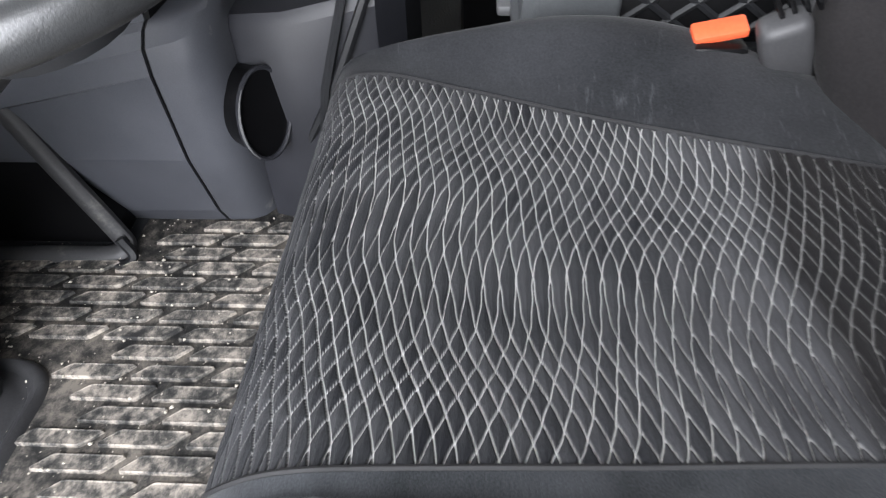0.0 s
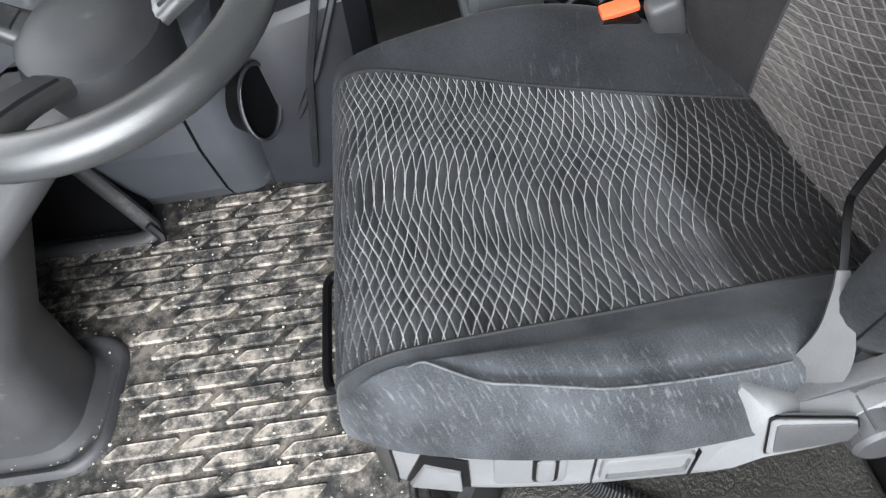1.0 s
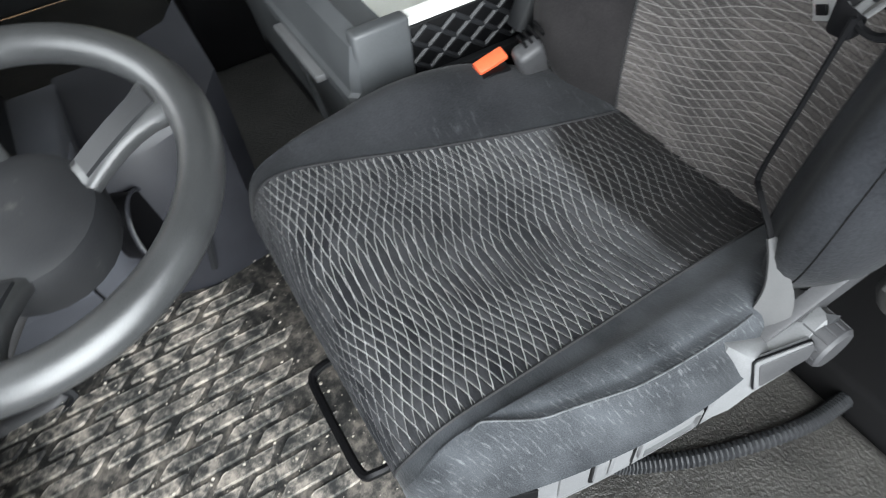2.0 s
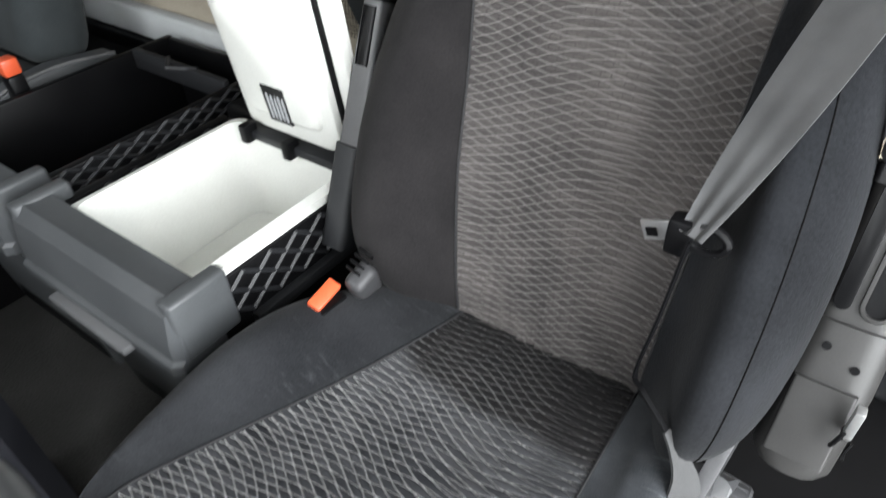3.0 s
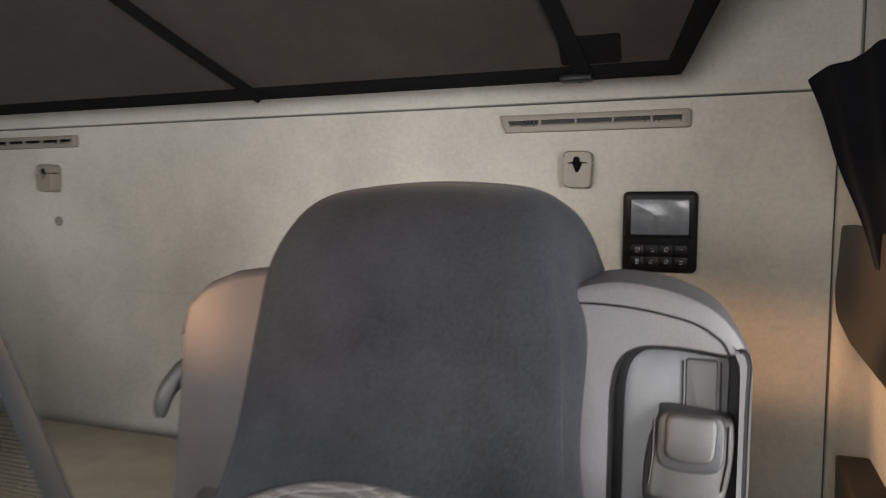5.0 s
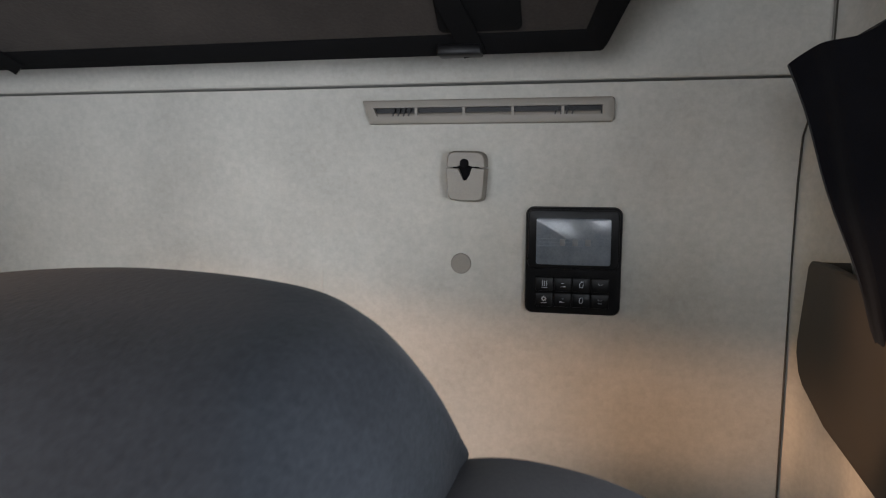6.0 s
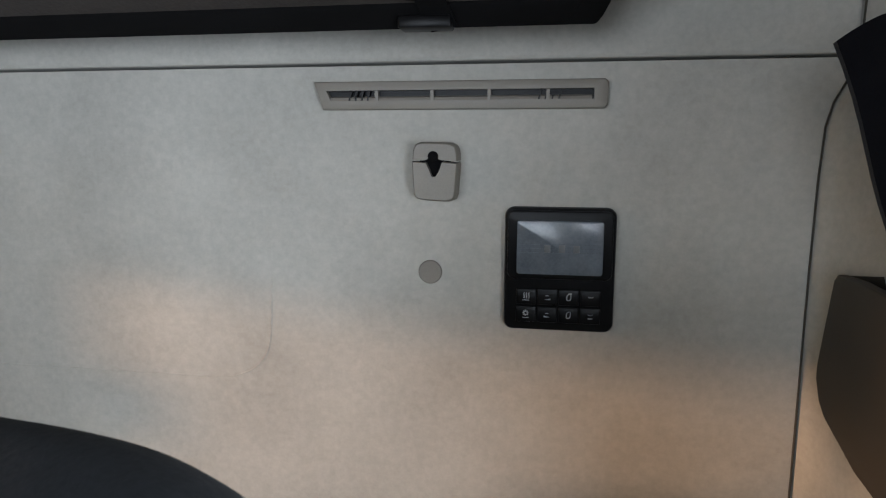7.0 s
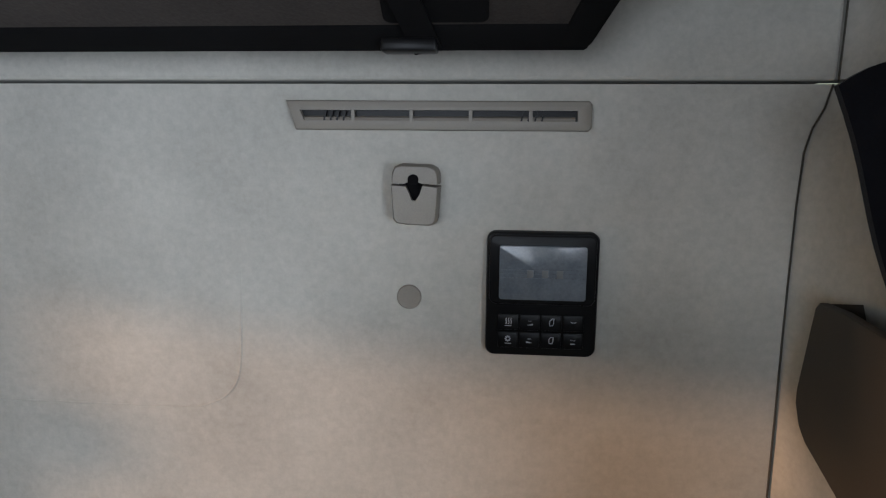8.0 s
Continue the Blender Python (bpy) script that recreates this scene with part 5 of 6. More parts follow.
def seat_base(t):
    # pale trim under the cushion: round the front corner and back along the side; x, y, low and high edge
    keys = [(-0.205, -0.205, 0.250, 0.325), (-0.190, -0.230, 0.250, 0.325), (0.0, -0.240, 0.250, 0.325), (0.150, -0.237, 0.250, 0.325), (0.198, -0.228, 0.252, 0.330), (0.216, -0.210, 0.256, 0.336), (0.234, -0.170, 0.274, 0.346), (0.248, -0.130, 0.290, 0.356), (0.259, -0.060, 0.300, 0.366), (0.266, 0.030, 0.306, 0.372), (0.267, 0.050, 0.308, 0.376)]
    xy = spline([(a, b, 0) for a, b, _, _ in keys], 80)
    zz = spline([(c, d, 0) for _, _, c, d in keys], 80)
    rings = []
    for p, (lo, hi, _) in zip(xy, zz):
        i = Vector((p.x * 0.86, p.y * 0.92 if p.y < -0.19 else p.y, 0))
        o = (p - i).normalized() * 0.002
        rings.append([Vector((q.x, q.y, z)) for q, z in ((p - o, lo), (p, lo + 0.003), (p, lo + 0.010), (p - o * 0.6, lo + 0.012), (p - o * 0.6, hi), (i, hi), (i, lo))])
    part("front_shell", loft([[q + Vector((0, 0, -0.012 if q.z < 0.30 else 0.0)) for q in r] for r in rings[:39]]), PLASTIC_MID, t, "dark grey plastic front shell under the cushion", angle=50)
    trim = part("side_trim", loft(rings[39:]), PLASTIC_GR, t, "pale grey plastic seat base trim", angle=50)

    def face(y):
        near = min(range(30, 79), key=lambda k: abs(xy[k].y - y))
        a, b = xy[near], xy[near + 1]
        return a.x + (b.x - a.x) * (y - a.y) / max(1e-4, b.y - a.y)

    def side(outline, proud, depth, edge, name, mat, label="", hole=None):
        return part(name, plate(outline, lambda a, b, d: Vector((face(a) + proud - d, a, b)), depth, edge, hole), mat, trim, label, True, 35)

    def lean(y0, y1, w, h, r, n=4):
        """A rounded outline that follows the slope of the trim."""
        def base(y):
            near = min(range(30, 80), key=lambda k: abs(xy[k].y - y))
            return zz[near].x
        return [(a, base(a) + b) for a, b in rounded(y0, y1, w, h, r, n)]

    side([(-0.206, 0.262), (-0.150, 0.288), (-0.150, 0.340), (-0.186, 0.334)], 0.001, 0.010, 0.001, "scoop", PLASTIC_BLK, "dark recessed release scoop")
    side([(-0.203, 0.260), (-0.157, 0.282), (-0.157, 0.318), (-0.186, 0.314)], 0.005, 0.008, 0.003, "release_flap", PLASTIC_GR, "pale grey release flap")
    side(lean(-0.131, -0.076, 0.012, 0.064, 0.005), 0.001, 0.006, 0.001, "switch_plate", PLASTIC_GR)
    side(lean(-0.102, -0.082, 0.016, 0.062, 0.006), 0.002, 0.006, 0.001, "switch_frame", PLASTIC_BLK, "dark rounded switch frame")
    side(lean(-0.099, -0.085, 0.020, 0.060, 0.004), 0.004, 0.006, 0.002, "switch", PLASTIC_GR, "pale switch rocker")
    side(lean(-0.0555, -0.0545, 0.004, 0.052, 0.0003), 0.0012, 0.006, 0.0, "joint", PLASTIC_BLK)
    slot = lean(-0.046, 0.016, 0.016, 0.044, 0.005)
    side(lean(-0.050, 0.019, 0.012, 0.050, 0.007), 0.003, 0.008, 0.002, "pocket", PLASTIC_GR, "long recessed side pocket", (slot, 0.005))
    side(slot, -0.0015, 0.003, 0.0, "pocket_floor", PLASTIC_BASE)
    side(lean(0.0205, 0.0217, 0.004, 0.050, 0.0003), 0.0022, 0.006, 0.0, "joint", PLASTIC_BLK)
    # cover behind it, rising to the recliner
    outline = [Vector(p) for p in ((0.264, 0.026, 0.306), (0.275, 0.045, 0.332), (0.280, 0.060, 0.360), (0.287, 0.085, 0.384), (0.291, 0.108, 0.400), (0.290, 0.124, 0.416), (0.280, 0.124, 0.432), (0.268, 0.108, 0.420), (0.2615, 0.082, 0.404), (0.256, 0.060, 0.413), (0.250, 0.040, 0.420), (0.256, 0.028, 0.374))]
    middle = Vector((0.2765, 0.074, 0.391))
    cover = part("rear_cover", loft([[p + Vector((-0.050, 0.02, -0.01)) for p in outline], [p + Vector((-0.004, 0.001, 0)) for p in outline], [p.lerp(middle, 0.04) for p in outline], [p.lerp(middle, 0.5) + Vector((0.0025, 0, 0.001)) for p in outline], [p.lerp(middle, 0.97) + Vector((0.002, 0, 0.001)) for p in outline]]), PLASTIC_GR, t, "pale grey recliner side cover", angle=40)
    tl, tr, bl, br = Vector((0.2700, 0.060, 0.402)), Vector((0.2855, 0.102, 0.421)), Vector((0.2795, 0.062, 0.368)), Vector((0.2905, 0.108, 0.403))
    out = (tr - tl).cross(bl - tl).normalized()
    out = out if out.x > 0 else -out

    def on_cover(a, b, d):
        return tl.lerp(tr, a).lerp(bl.lerp(br, a), b) + out * (0.0020 - d * 0.02)

    part("panel_groove", plate(rounded(-0.06, 1.02, -0.07, 1.03, 0.10), lambda a, b, d: on_cover(a, b, d) - out * 0.0014, 0.12, 0.01), PLASTIC_BLK, cover)
    part("raised_panel", plate(rounded(-0.03, 1.0, -0.03, 1.0, 0.09), on_cover, 0.35, 0.04), PLASTIC_GR, cover, angle=35)
    part("panel_recess", plate(rounded(0.05, 1.0, 0.10, 0.96, 0.08), lambda a, b, d: on_cover(a, b, d) + out * 0.0007, 0.3, 0.02), PLASTIC_SHROUD, cover)
    # a square bar that rises from the cover to the backrest; the plate below it is dark for the shadow there
    along = Vector((0.006, 0.049, 0.037)).normalized()
    inner, outer = Vector((0.2475, 0.082, 0.406)), Vector((0.2610, 0.079, 0.403))
    drop = Vector((0.002, 0.012, -0.016))
    part("recliner_arm", loft([[q + along * d for q in (inner, inner.lerp(outer, 0.80), outer - Vector((0, 0, 0.0012)), outer + drop, inner + drop)] for d in (0.0, 0.002, 0.05, 0.115)]), PLASTIC_SHROUD, t, "grey recliner arm rising to the backrest", angle=25)
    part("arm_shade", loft([[q + along * d for q in (outer + Vector((0.001, 0.004, -0.005)), Vector((0.2800, 0.094, 0.405)), Vector((0.2800, 0.100, 0.385)), outer + drop * 1.4)] for d in (0.012, 0.03, 0.048)]), PLASTIC_DK, t, "plate behind the recliner knob, dark for the shadow there", angle=30)
    ring = [2 * math.pi * k / 28 for k in range(28)]
    knob = part("recline_knob", loft([[Vector((x, 0.125 + r * math.cos(q), 0.402 + r * math.sin(q))) for q in ring] for x, r in ((0.264, 0.0245), (0.296, 0.023), (0.299, 0.020), (0.2995, 0.013))]), PLASTIC_SHROUD, t, "round grey recliner knob", angle=35)
    for k in range(0, 28, 2):
        q = ring[k]
        part("rib", tube([(0.270, 0.125 + 0.0240 * math.cos(q), 0.402 + 0.0240 * math.sin(q)), (0.294, 0.125 + 0.0228 * math.cos(q), 0.402 + 0.0228 * math.sin(q))], 0.0012, 5), PLASTIC_SHROUD, knob)
    part("side_trim", box(-0.225, -0.19, -0.20, 0.25, 0.22, 0.33, 0.012, 3), PLASTIC_DK, t)
    rings = []
    for k in range(11):
        z = 0.02 + k * 0.021
        g = 0.012 if k % 2 else 0.0
        rings.append([Vector((a, b, z)) for a, b in rounded(-0.17 - g, 0.17 + g, -0.17 - g, 0.20 + g, 0.03, 3)])
    part("bellows", loft(rings), PLASTIC_BLK, t, "black rubber bellows", smooth=False)
    part("foot_plate", box(-0.20, 0.20, -0.20, 0.26, 0.0, 0.024, 0.006), PLASTIC_BLK, t)
    part("slide_handle", tube(spline([(0.120, -0.225, 0.262), (0.118, -0.262, 0.262), (0.108, -0.276, 0.258), (0.060, -0.278, 0.256), (0.010, -0.278, 0.256), (-0.022, -0.276, 0.258), (-0.030, -0.262, 0.262), (-0.032, -0.225, 0.262)], 40), 0.0055, 8), PLASTIC_BLK, t, "black rod slide handle")


def armrest(t, x, w, outer):
    """Folded up beside the backrest, parallel to it."""
    up = Vector((0, 0.40, 0.92)).normalized()
    out = Vector((0, -up.z, up.y))
    foot = Vector((x, 0.290 if not outer else 0.262, 0.640 if not outer else 0.600))

    def sec(s, hw, d0, d1, r):
        return [foot + up * s + Vector((a, 0, 0)) + out * b for a, b in rounded(-hw, hw, d0, d1, r, 3)]

    L = 0.175
    pad = [sec(s, hw, d0, d1, min(hw, 0.014)) for s, hw, d0, d1 in ((L - 0.085, w * 0.40, -0.02, 0.030), (L - 0.078, w * 0.47, -0.026, 0.038), (L - 0.03, w * 0.50, -0.028, 0.040), (L - 0.008, w * 0.46, -0.024, 0.036), (L, w * 0.36, -0.014, 0.026))]
    arm = part("armrest", loft(pad), PLASTIC_MID if not outer else PLASTIC_SHROUD, t, "dark armrest folded upright", angle=60)
    if outer:
        br = [sec(s, hw, -0.024, 0.026, 0.021) for s, hw in ((-0.12, 0.034), (-0.03, 0.036), (0.03, 0.034), (L - 0.085, 0.029))]
    else:
        br = [sec(s, hw, -0.016, 0.018, 0.006) for s, hw in ((-0.12, w * 0.34), (-0.10, w * 0.42), (0.02, w * 0.36), (L - 0.085, w * 0.30))]
    part("bracket", loft(br), PLASTIC_BASE if not outer else PLASTIC_MID, arm, angle=40)
    if outer:
        def on_bracket(a, b, d):
            return foot + up * b + Vector((a, 0, 0)) + out * (0.0305 - d)

        slot = rounded(0.001, 0.019, -0.028, 0.078, 0.0088)
        rim = part("slot_rim", plate(rounded(-0.003, 0.023, -0.032, 0.082, 0.0125), on_bracket, 0.006, 0.002, (slot, 0.005)), PLASTIC_MID, arm, "raised rim of a long slot", angle=35)
        # black plates on the bracket hold the shade of its deep recesses
        part("slot_shade", plate(slot, lambda a, b, d: on_bracket(a, b, d + 0.0035), 0.003, 0.0), PLASTIC_BLK, rim)
        part("bracket_shade", plate(rounded(-0.022, -0.008, -0.030, 0.080, 0.0068), lambda a, b, d: on_bracket(a, b, d + 0.0035), 0.004, 0.0005), PLASTIC_BLK, arm)
    else:
        part("bracket_shade", loft([sec(s, w * 0.20, 0.016, 0.020, 0.004) for s in (0.0, 0.07)]), PLASTIC_BLK, arm)
    part("collar", loft([sec(s, w * 0.46, -0.022, 0.026, 0.006) for s in (L - 0.098, L - 0.083)]), PLASTIC_BLK, arm)
    if outer:
        part("pivot_box", loft([sec(s, hw, -0.030, 0.032, 0.023) for s, hw in ((-0.190, 0.026), (-0.180, 0.034), (-0.10, 0.037), (-0.04, 0.035))]), PLASTIC_MID, arm, angle=50)
        cap = part("pivot_cap", loft([sec(s, 0.025, 0.029, 0.036, 0.003) for s in (-0.172, -0.095)]), PLASTIC_MID, arm)
        part("catch", loft([[p + Vector((0.026, 0, 0)) for p in sec(s, 0.002, 0.030, 0.0365, 0.001)] for s in (-0.135, -0.122)]), PLASTIC_BLK, cap)
        for a, s in ((-0.012, -0.062), (0.014, -0.074)):
            p = foot + up * s + Vector((a, 0, 0)) + out * 0.030
            part("screw", tube([p, p + out * 0.003], 0.004, 8), PLASTIC_BLK, arm)
        # a catch plate behind the pivot
        plug = part("catch_plate", box(0.338, 0.346, 0.168, 0.180, 0.500, 0.535, 0.002), METAL, arm, "small metal catch plate")
        part("pin", tube(spline([(0.338, 0.165, 0.512), (0.335, 0.162, 0.500), (0.334, 0.165, 0.490)], 6), 0.002, 6), PLASTIC_BLK, plug)
        part("pin", tube(spline([(0.346, 0.162, 0.506), (0.344, 0.158, 0.496), (0.346, 0.160, 0.486)], 6), 0.0015, 6), PLASTIC_BLK, plug)
    else:
        part("pivot_box", loft([sec(s, w * 0.45, -0.024, 0.026, 0.010) for s in (-0.24, -0.10)]), PLASTIC_DK, arm, angle=50)


driver_seat()


# ---- steering wheel and column ----
def steering_wheel():
    c, R = Vector((-0.132, -0.443, 0.568)), 0.174
    t = thing("steering_wheel", tuple(c), "black leather-look steering wheel with wide spokes", "steering wheel")
    n = Vector((0.220, -0.045, 1.0)).normalized()
    e1 = Vector((0, 1, 0)).cross(n).normalized()
    e2 = n.cross(e1)

    def on(r, a, d=0.0):
        return c + e1 * (r * math.cos(a)) + e2 * (r * math.sin(a)) + n * d

    bm = bmesh.new()
    rings = []
    for k in range(64):
        a = 2 * math.pi * k / 64
        rings.append([on(R + 0.0195 * math.cos(q), a, 0.0185 * math.sin(q)) for q in [2 * math.pi * j / 16 for j in range(16)]])
    loft(rings + [rings[0]], caps=False, bm=bm)
    bmesh.ops.remove_doubles(bm, verts=bm.verts, dist=1e-5)
    part("rim", bm, PLASTIC_RIM, t)
    for a0 in (1.78, -0.34, 3.25, 4.45):
        rg = []
        for k in range(9):
            s = k / 8
            r = 0.05 + (R - 0.052) * s
            w = 0.024 - 0.006 * math.sin(s * math.pi) + 0.016 * s ** 6
            d = -0.048 * (1 - s) ** 1.5
            rg.append([on(r, a0 + q * w / r, d + h) for q, h in ((-1, -0.008), (1, -0.008), (1.04, 0.0), (0.82, 0.007), (0.4, 0.010), (-0.4, 0.010), (-0.82, 0.007), (-1.04, 0.0))])
        sp = part("spoke", loft(rg), PLASTIC_RIM, t, angle=60)
        inlay = [[on(0.07 + (R - 0.092) * k / 4, a0 + q * 0.013 / (0.07 + (R - 0.092) * k / 4), -0.048 * (1 - (0.02 + (R - 0.092) * k / 4) / (R - 0.052)) ** 1.5 + h) for q, h in ((-1, 0.004), (1, 0.004), (0.9, 0.0125), (-0.9, 0.0125))] for k in range(5)]
        part("inlay", loft(inlay), PLASTIC_DK, sp, "dark inlay of the spoke", angle=40)
    hub = [[on(r, 2 * math.pi * k / 24, d) for k in range(24)] for r, d in ((0.045, -0.10), (0.070, -0.09), (0.076, -0.05), (0.070, -0.034), (0.058, -0.028), (0.03, -0.026))]
    part("hub", loft(hub), PLASTIC_DK, t, "dark hub with the horn pad")
    return t


steering_wheel()


def column():
    t = thing("steering_column", (-0.14, -0.66, 0.0), "dark plastic steering column shroud on the floor", "steering column")
    rings = []
    for z, xa, xb, ya, yb in ((0.0, -0.125, 0.042, -0.98, -0.640), (0.09, -0.125, 0.034, -0.96, -0.650), (0.20, -0.130, 0.020, -0.92, -0.655), (0.34, -0.17, -0.02, -0.80, -0.60), (0.44, -0.20, -0.09, -0.64, -0.48), (0.50, -0.19, -0.10, -0.54, -0.41)):
        rings.append([Vector((a, b, z)) for a, b in rounded(xa, xb, ya, yb, 0.05, 4)])
    part("shroud", loft(rings), PLASTIC_SHROUD, t, angle=60)
    part("flange", loft([[Vector((a, b, z)) for a, b in rounded(-0.150 + e, 0.068 - e, -1.0, -0.608 - e, 0.055, 5)] for z, e in ((0.040, 0.0), (0.056, 0.002), (0.062, 0.007), (0.060, 0.013), (0.053, 0.018), (0.056, 0.026), (0.066, 0.032))]), PLASTIC_SHROUD, t, "rubber flange round the column foot", angle=60)
    return t


column()


# ---- centre console ----
def centre_console():
    t = thing("centre_console", (-0.5, -0.6, 0.0), "slate blue-grey plastic centre console with cup holder", "console")
    prof = [(0.0, -0.440), (0.045, -0.428), (0.085, -0.404), (0.20, -0.366), (0.33, -0.350), (0.362, -0.352), (0.378, -0.366), (0.384, -0.380), (0.60, -0.405)]

    def slab(name, ya, yb, mat, rise=0.0, out=0.0):
        rings = []
        for y in (ya, yb):
            lift = 0.21 * (y + 0.48)
            rings.append([Vector((x + out, y, z + (lift if z > 0.3 else 0.0))) for z, x in prof] + [Vector((-0.62, y, 0.60 + lift)), Vector((-0.62, y, 0.0))])
        part(name, loft(rings), mat, t, smooth=False)

    slab("side_panel", -1.05, -0.489, PLASTIC_SLATE)
    slab("joint", -0.490, -0.483, PLASTIC_BLK, out=-0.004)
    rings = []
    for y, dx in ((-0.484, 0.0), (-0.450, -0.002), (-0.432, -0.012), (-0.420, -0.030), (-0.412, -0.060)):
        rings.append([Vector((x + dx, y, z + (0.21 * (y + 0.48) if z > 0.3 else 0.0))) for z, x in prof[:-1]] + [Vector((-0.62, y, 0.385)), Vector((-0.62, y, 0.0))])
    part("end_panel", loft(rings), PLASTIC_SLATE, t, angle=30)
    cup = [(math.cos(2 * math.pi * k / 28), math.sin(2 * math.pi * k / 28)) for k in range(28)]
    ax, up2 = Vector((0.55, 0.83, 0)).normalized(), Vector((-0.18, 0.0, 1.0)).normalized()
    sd = up2.cross(ax)
    cc = Vector((-0.393, -0.382, 0.255))
    body = [[cc + ax * d + sd * (r * c) + up2 * (r * 1.45 * s) for c, s in cup] for d, r in ((-0.06, 0.036), (0.002, 0.040))]
    part("cup_holder", loft(body), PLASTIC_BLK, t, "black round cup holder")
    part("cup_ring", tube([cc + ax * 0.004 + sd * (0.041 * c) + up2 * (0.060 * s) for c, s in cup + cup[:1]], 0.0032, 6), PLASTIC_TRAY, t)
    # crescent highlight on the ring, laid on as a tapered pale arc
    part("cup_highlight", tube([cc + ax * 0.0065 + sd * (-0.0415 * math.cos(q)) + up2 * (0.0605 * math.sin(q)) for q in [radians(-60 + 6 * k) for k in range(18)]], [0.0006 + 0.0016 * math.sin(math.pi * k / 17) for k in range(18)], 6), PLASTIC_GR, t, "pale arc for the highlight on the cup holder's edge")
    for ya, yb, x in ((-0.335, -0.235, -0.398), (-0.330, -0.262, -0.392)):
        part("ledge", tube([(x - 0.02, ya, 0.10 if x > -0.395 else 0.20), (x, (ya + yb) / 2, 0.29), (x - 0.016, yb, 0.405)], 0.006, 6), PLASTIC_DK, t)
    tray = [(-0.41, 0.0), (-0.40, 0.20), (-0.392, 0.365), (-0.40, 0.380), (-0.60, 0.40), (-0.60, 0.0)]
    part("tray", loft([[Vector((x + d, y, z + 0.16 * (y + 0.33))) for x, z in tray] for y, d in ((-0.415, -0.035), (-0.34, -0.012), (-0.23, -0.03), (-0.20, -0.08))]), PLASTIC_TRAY, t, angle=30)
    return t


centre_console()


def footwell_panel():
    t = thing("footwell_panel", (-0.36, -0.85, 0.0), "dark moulded footwell panel with a raised scuffed rim", "trim panel")
    out = [(-1.05, 0.05), (-0.632, 0.05), (-0.626, 0.085), (-0.665, 0.185), (-0.705, 0.290), (-0.80, 0.52), (-1.05, 0.52)]
    part("panel", loft([[Vector((x, y, z)) for y, z in out] for x in (-0.46, -0.368)]), PLASTIC_BLK, t, smooth=False)
    rim = spline([(-0.366, -0.80, 0.520), (-0.362, -0.703, 0.290), (-0.362, -0.664, 0.180), (-0.360, -0.628, 0.088), (-0.354, -0.616, 0.060), (-0.342, -0.632, 0.052), (-0.338, -0.70, 0.052), (-0.336, -0.90, 0.052)], 48)
    part("rim", tube(rim, 0.016, 10, flat=0.85), PLASTIC_SHROUD, t, "scuffed raised rim")
    part("lip", tube([p + Vector((0.020, 0.016 if p.z < 0.2 else 0.0, -0.006)) for p in rim[20:]], 0.007, 6), PLASTIC_DK, t)
    part("foot", box(-0.46, -0.315, -1.05, -0.612, 0.030, 0.052, 0.005), PLASTIC_DK, t)
    return t


footwell_panel()

# ---- passenger side ----
def passenger_seat():
    t = thing("passenger_seat", (-1.3, 0.3, 0.0), "dark passenger seat beside the drawers", "seat")
    part("cushion", box(-1.55, -1.06, -0.22, 0.30, 0.30, 0.43, 0.05, 4), CLOTH_PLAIN, t, "grey-green cushion")
    part("backrest", box(-1.53, -1.08, 0.28, 0.42, 0.44, 1.02, 0.05, 4, turn=Euler((radians(-14), 0, 0)).to_matrix()), CLOTH_PLAIN, t)
    cover = [(0.02, 0.30), (0.02, 0.36), (0.06, 0.425), (0.13, 0.465), (0.24, 0.475), (0.36, 0.46), (0.40, 0.40), (0.40, 0.30)]
    side = part("side_cover", plate(cover, lambda a, b, d: Vector((-1.035 - d, a, b)), 0.045, 0.012), PLASTIC_DRAWER, t, "grey moulded hinge cover", angle=40)
    part("edge", tube(spline([(-1.036, a, b) for a, b in cover[1:6]], 20), 0.004, 6), PLASTIC_GR, side)
    part("base", box(-1.48, -1.12, -0.15, 0.28, 0.0, 0.30, 0.02), PLASTIC_BLK, t)
    part("buckle_button", box(-1.030, -1.000, 0.14, 0.17, 0.50, 0.53, 0.004), RED, t, "red buckle button")
    part("buckle", box(-1.030, -1.000, 0.14, 0.17, 0.40, 0.499, 0.004), PLASTIC_BLK, t)
    return t


passenger_seat()


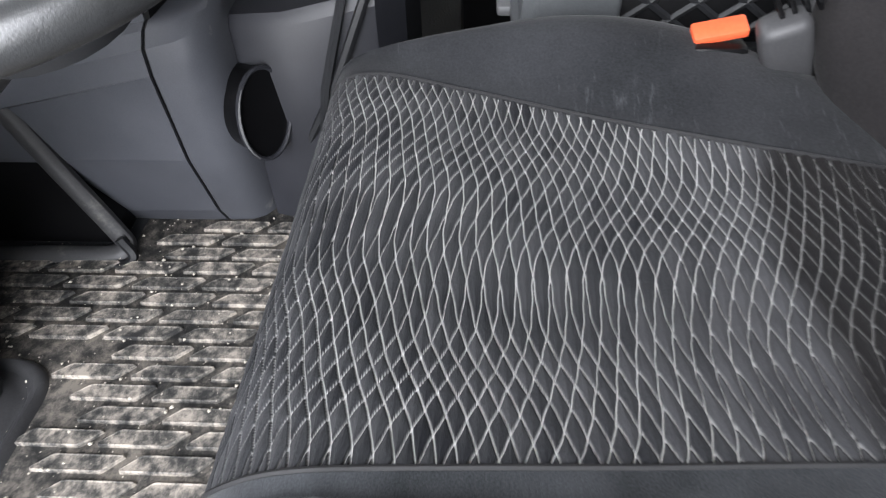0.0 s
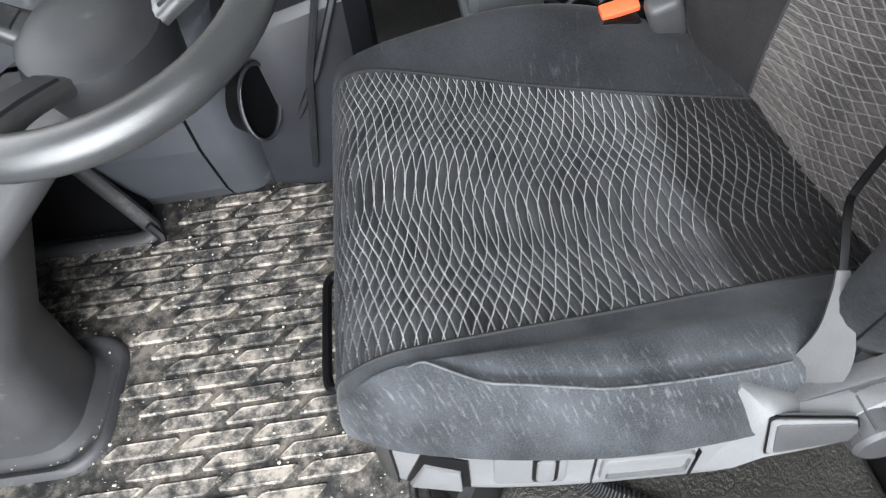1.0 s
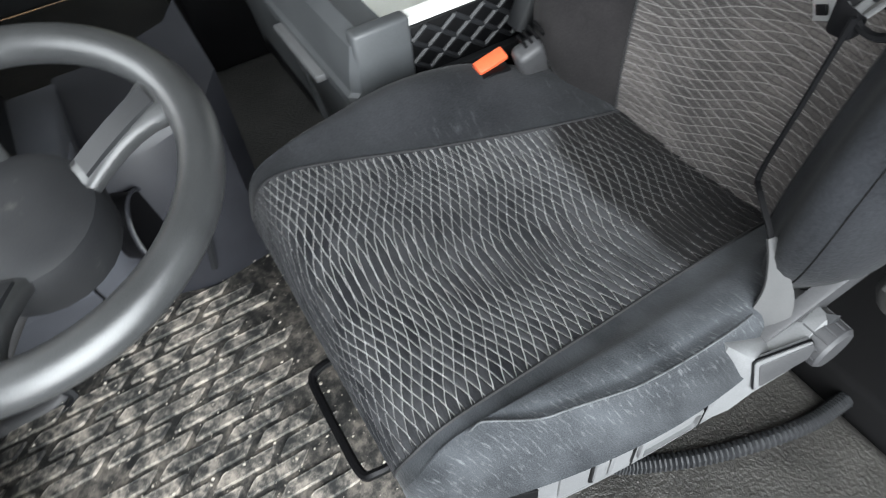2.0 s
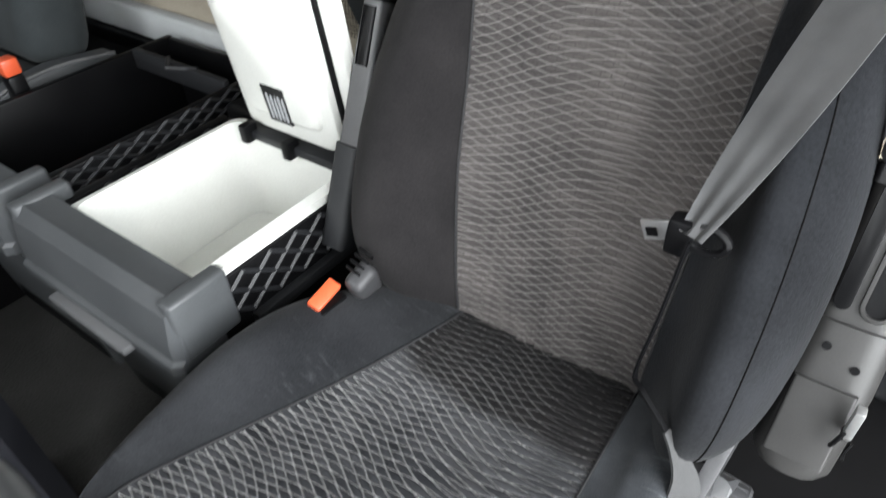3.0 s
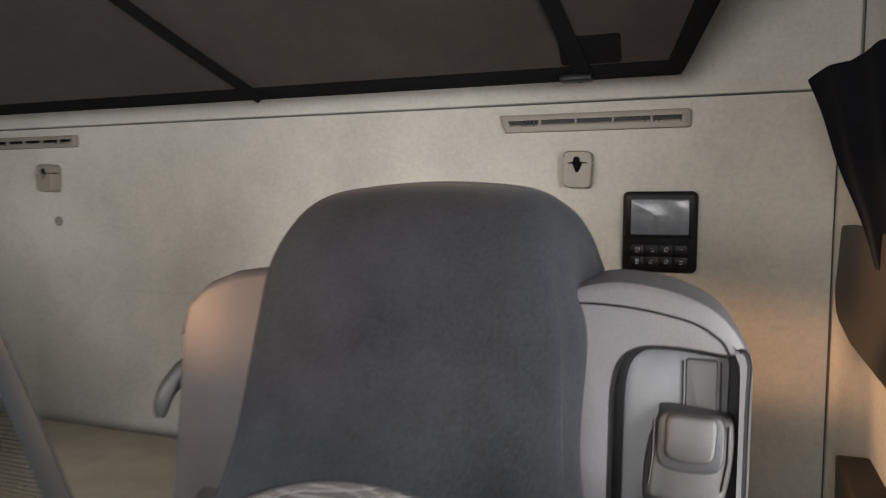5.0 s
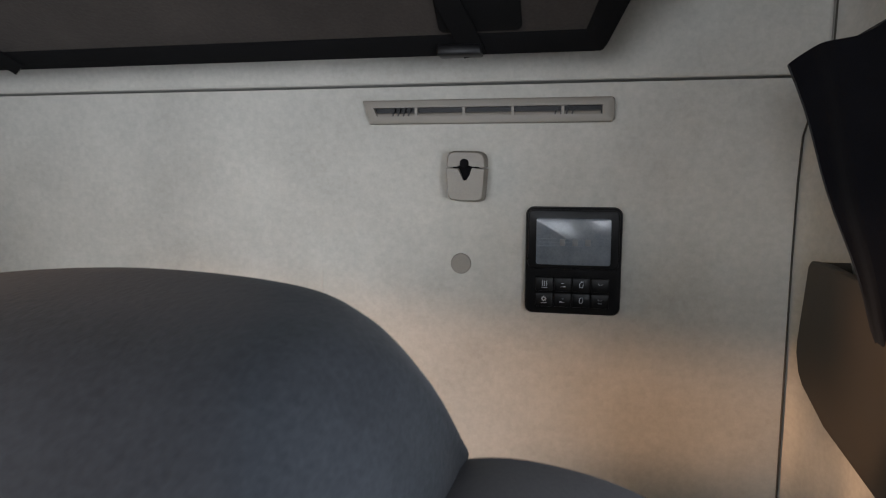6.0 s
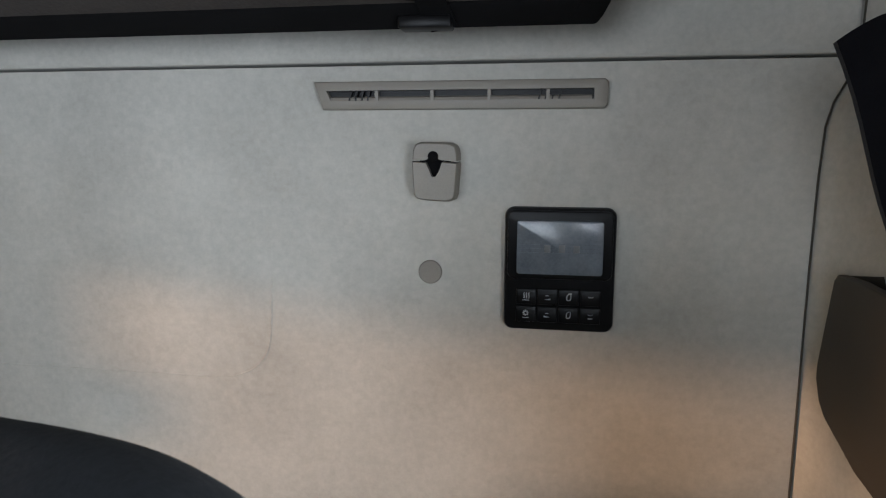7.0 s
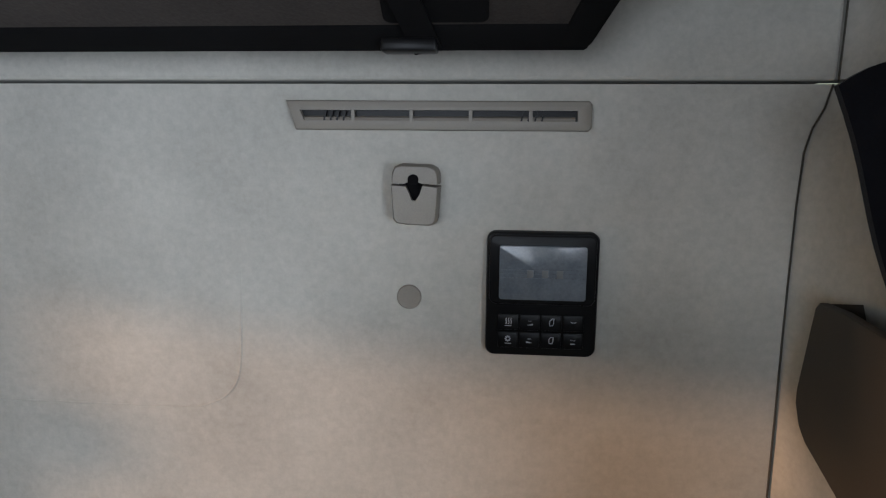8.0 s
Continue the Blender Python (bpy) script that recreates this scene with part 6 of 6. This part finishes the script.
# ---- ribbed floor mat ----
def floor_mat():
    t = thing("floor_mat", (-0.1, -0.4, 0.0), "black ribbed rubber floor mat, caked with pale dry mud", "floor mat")
    part("sheet", box(-0.46, 0.40, -0.86, -0.222, 0.045, 0.050, 0.002), GROOVE_SHADE, t)
    rnd = random.Random(4)
    L, W = 0.100, 0.0212
    hexa = [(-L / 2 + 0.001, W / 2 - 0.002), (-L / 2 + 0.018, -W / 2 + 0.002), (-L / 2 + 0.022, -W / 2), (L / 2 - 0.002, -W / 2), (L / 2 - 0.001, -W / 2 + 0.002), (L / 2 - 0.018, W / 2 - 0.002), (L / 2 - 0.022, W / 2), (-L / 2 + 0.002, W / 2)]
    bm = loft([[Vector((b, a, 0.0)) for a, b in hexa], [Vector((b * 0.95, a * 0.988, 0.0050)) for a, b in hexa], [Vector((b * 0.86, a * 0.975, 0.0060)) for a, b in hexa], [Vector((b * 0.70, a * 0.95, 0.0054)) for a, b in hexa]])
    bm.faces.ensure_lookup_table()
    bm.faces[-1].material_index = 1
    bmesh.ops.recalc_face_normals(bm, faces=bm.faces)
    me = bpy.data.meshes.new("tread_bar")
    bm.to_mesh(me)
    bm.free()
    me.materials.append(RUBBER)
    me.materials.append(RUBBER_PAD_SHADE)
    row = 0
    x = -0.435
    while x < 0.385:
        y = -0.80 + 0.037 * (row % 3)
        while y < -0.275:
            if (-0.17 < x < 0.085 and y < -0.57) or (x < -0.33 and y < -0.545) or x < -0.418:
                y += 0.098
                continue
            ob = new("tread_bar", me)
            ob.parent = t
            ob.location = Vector((x + rnd.uniform(-0.0008, 0.0008), y, 0.0495)) - base_of(t)
            y += 0.098
        x += 0.0300
        row += 1
    # loose crumbs of dry mud
    bm = bmesh.new()
    for k in range(1500):
        c = Vector((rnd.uniform(-0.43, 0.36), rnd.uniform(-0.84, -0.23), 0.0545))
        r = rnd.uniform(0.0006, 0.0012) if k % 5 else rnd.uniform(0.0012, 0.0032)
        ring = [c + Vector((r * rnd.uniform(0.6, 1.3) * math.cos(q), r * rnd.uniform(0.6, 1.3) * math.sin(q), 0)) for q in (0, 1.26, 2.51, 3.77, 5.03)]
        vs, tip = [bm.verts.new(p) for p in ring], bm.verts.new(c + Vector((0, 0, r * 0.9)))
        for i in range(5):
            bm.faces.new((vs[i], vs[(i + 1) % 5], tip))
    tagged(part("mud", bm, MUD, t, "pale crumbs of dry mud", smooth=False), kind="stuff")
    return t


floor_mat()


def hose():
    t = thing("corrugated_hose", (0.22, 0.03, 0.15), "black corrugated hose lying beside the seat base", "hose")
    pts = spline([(0.185, -0.075, 0.215), (0.205, -0.045, 0.185), (0.230, 0.0, 0.164), (0.270, 0.09, 0.161), (0.300, 0.20, 0.161), (0.304, 0.275, 0.162)], 240)
    part("tube", tube(pts, [0.0108 if k % 3 else 0.0078 for k in range(240)], 8), PLASTIC_DK, t)
    return t


hose()
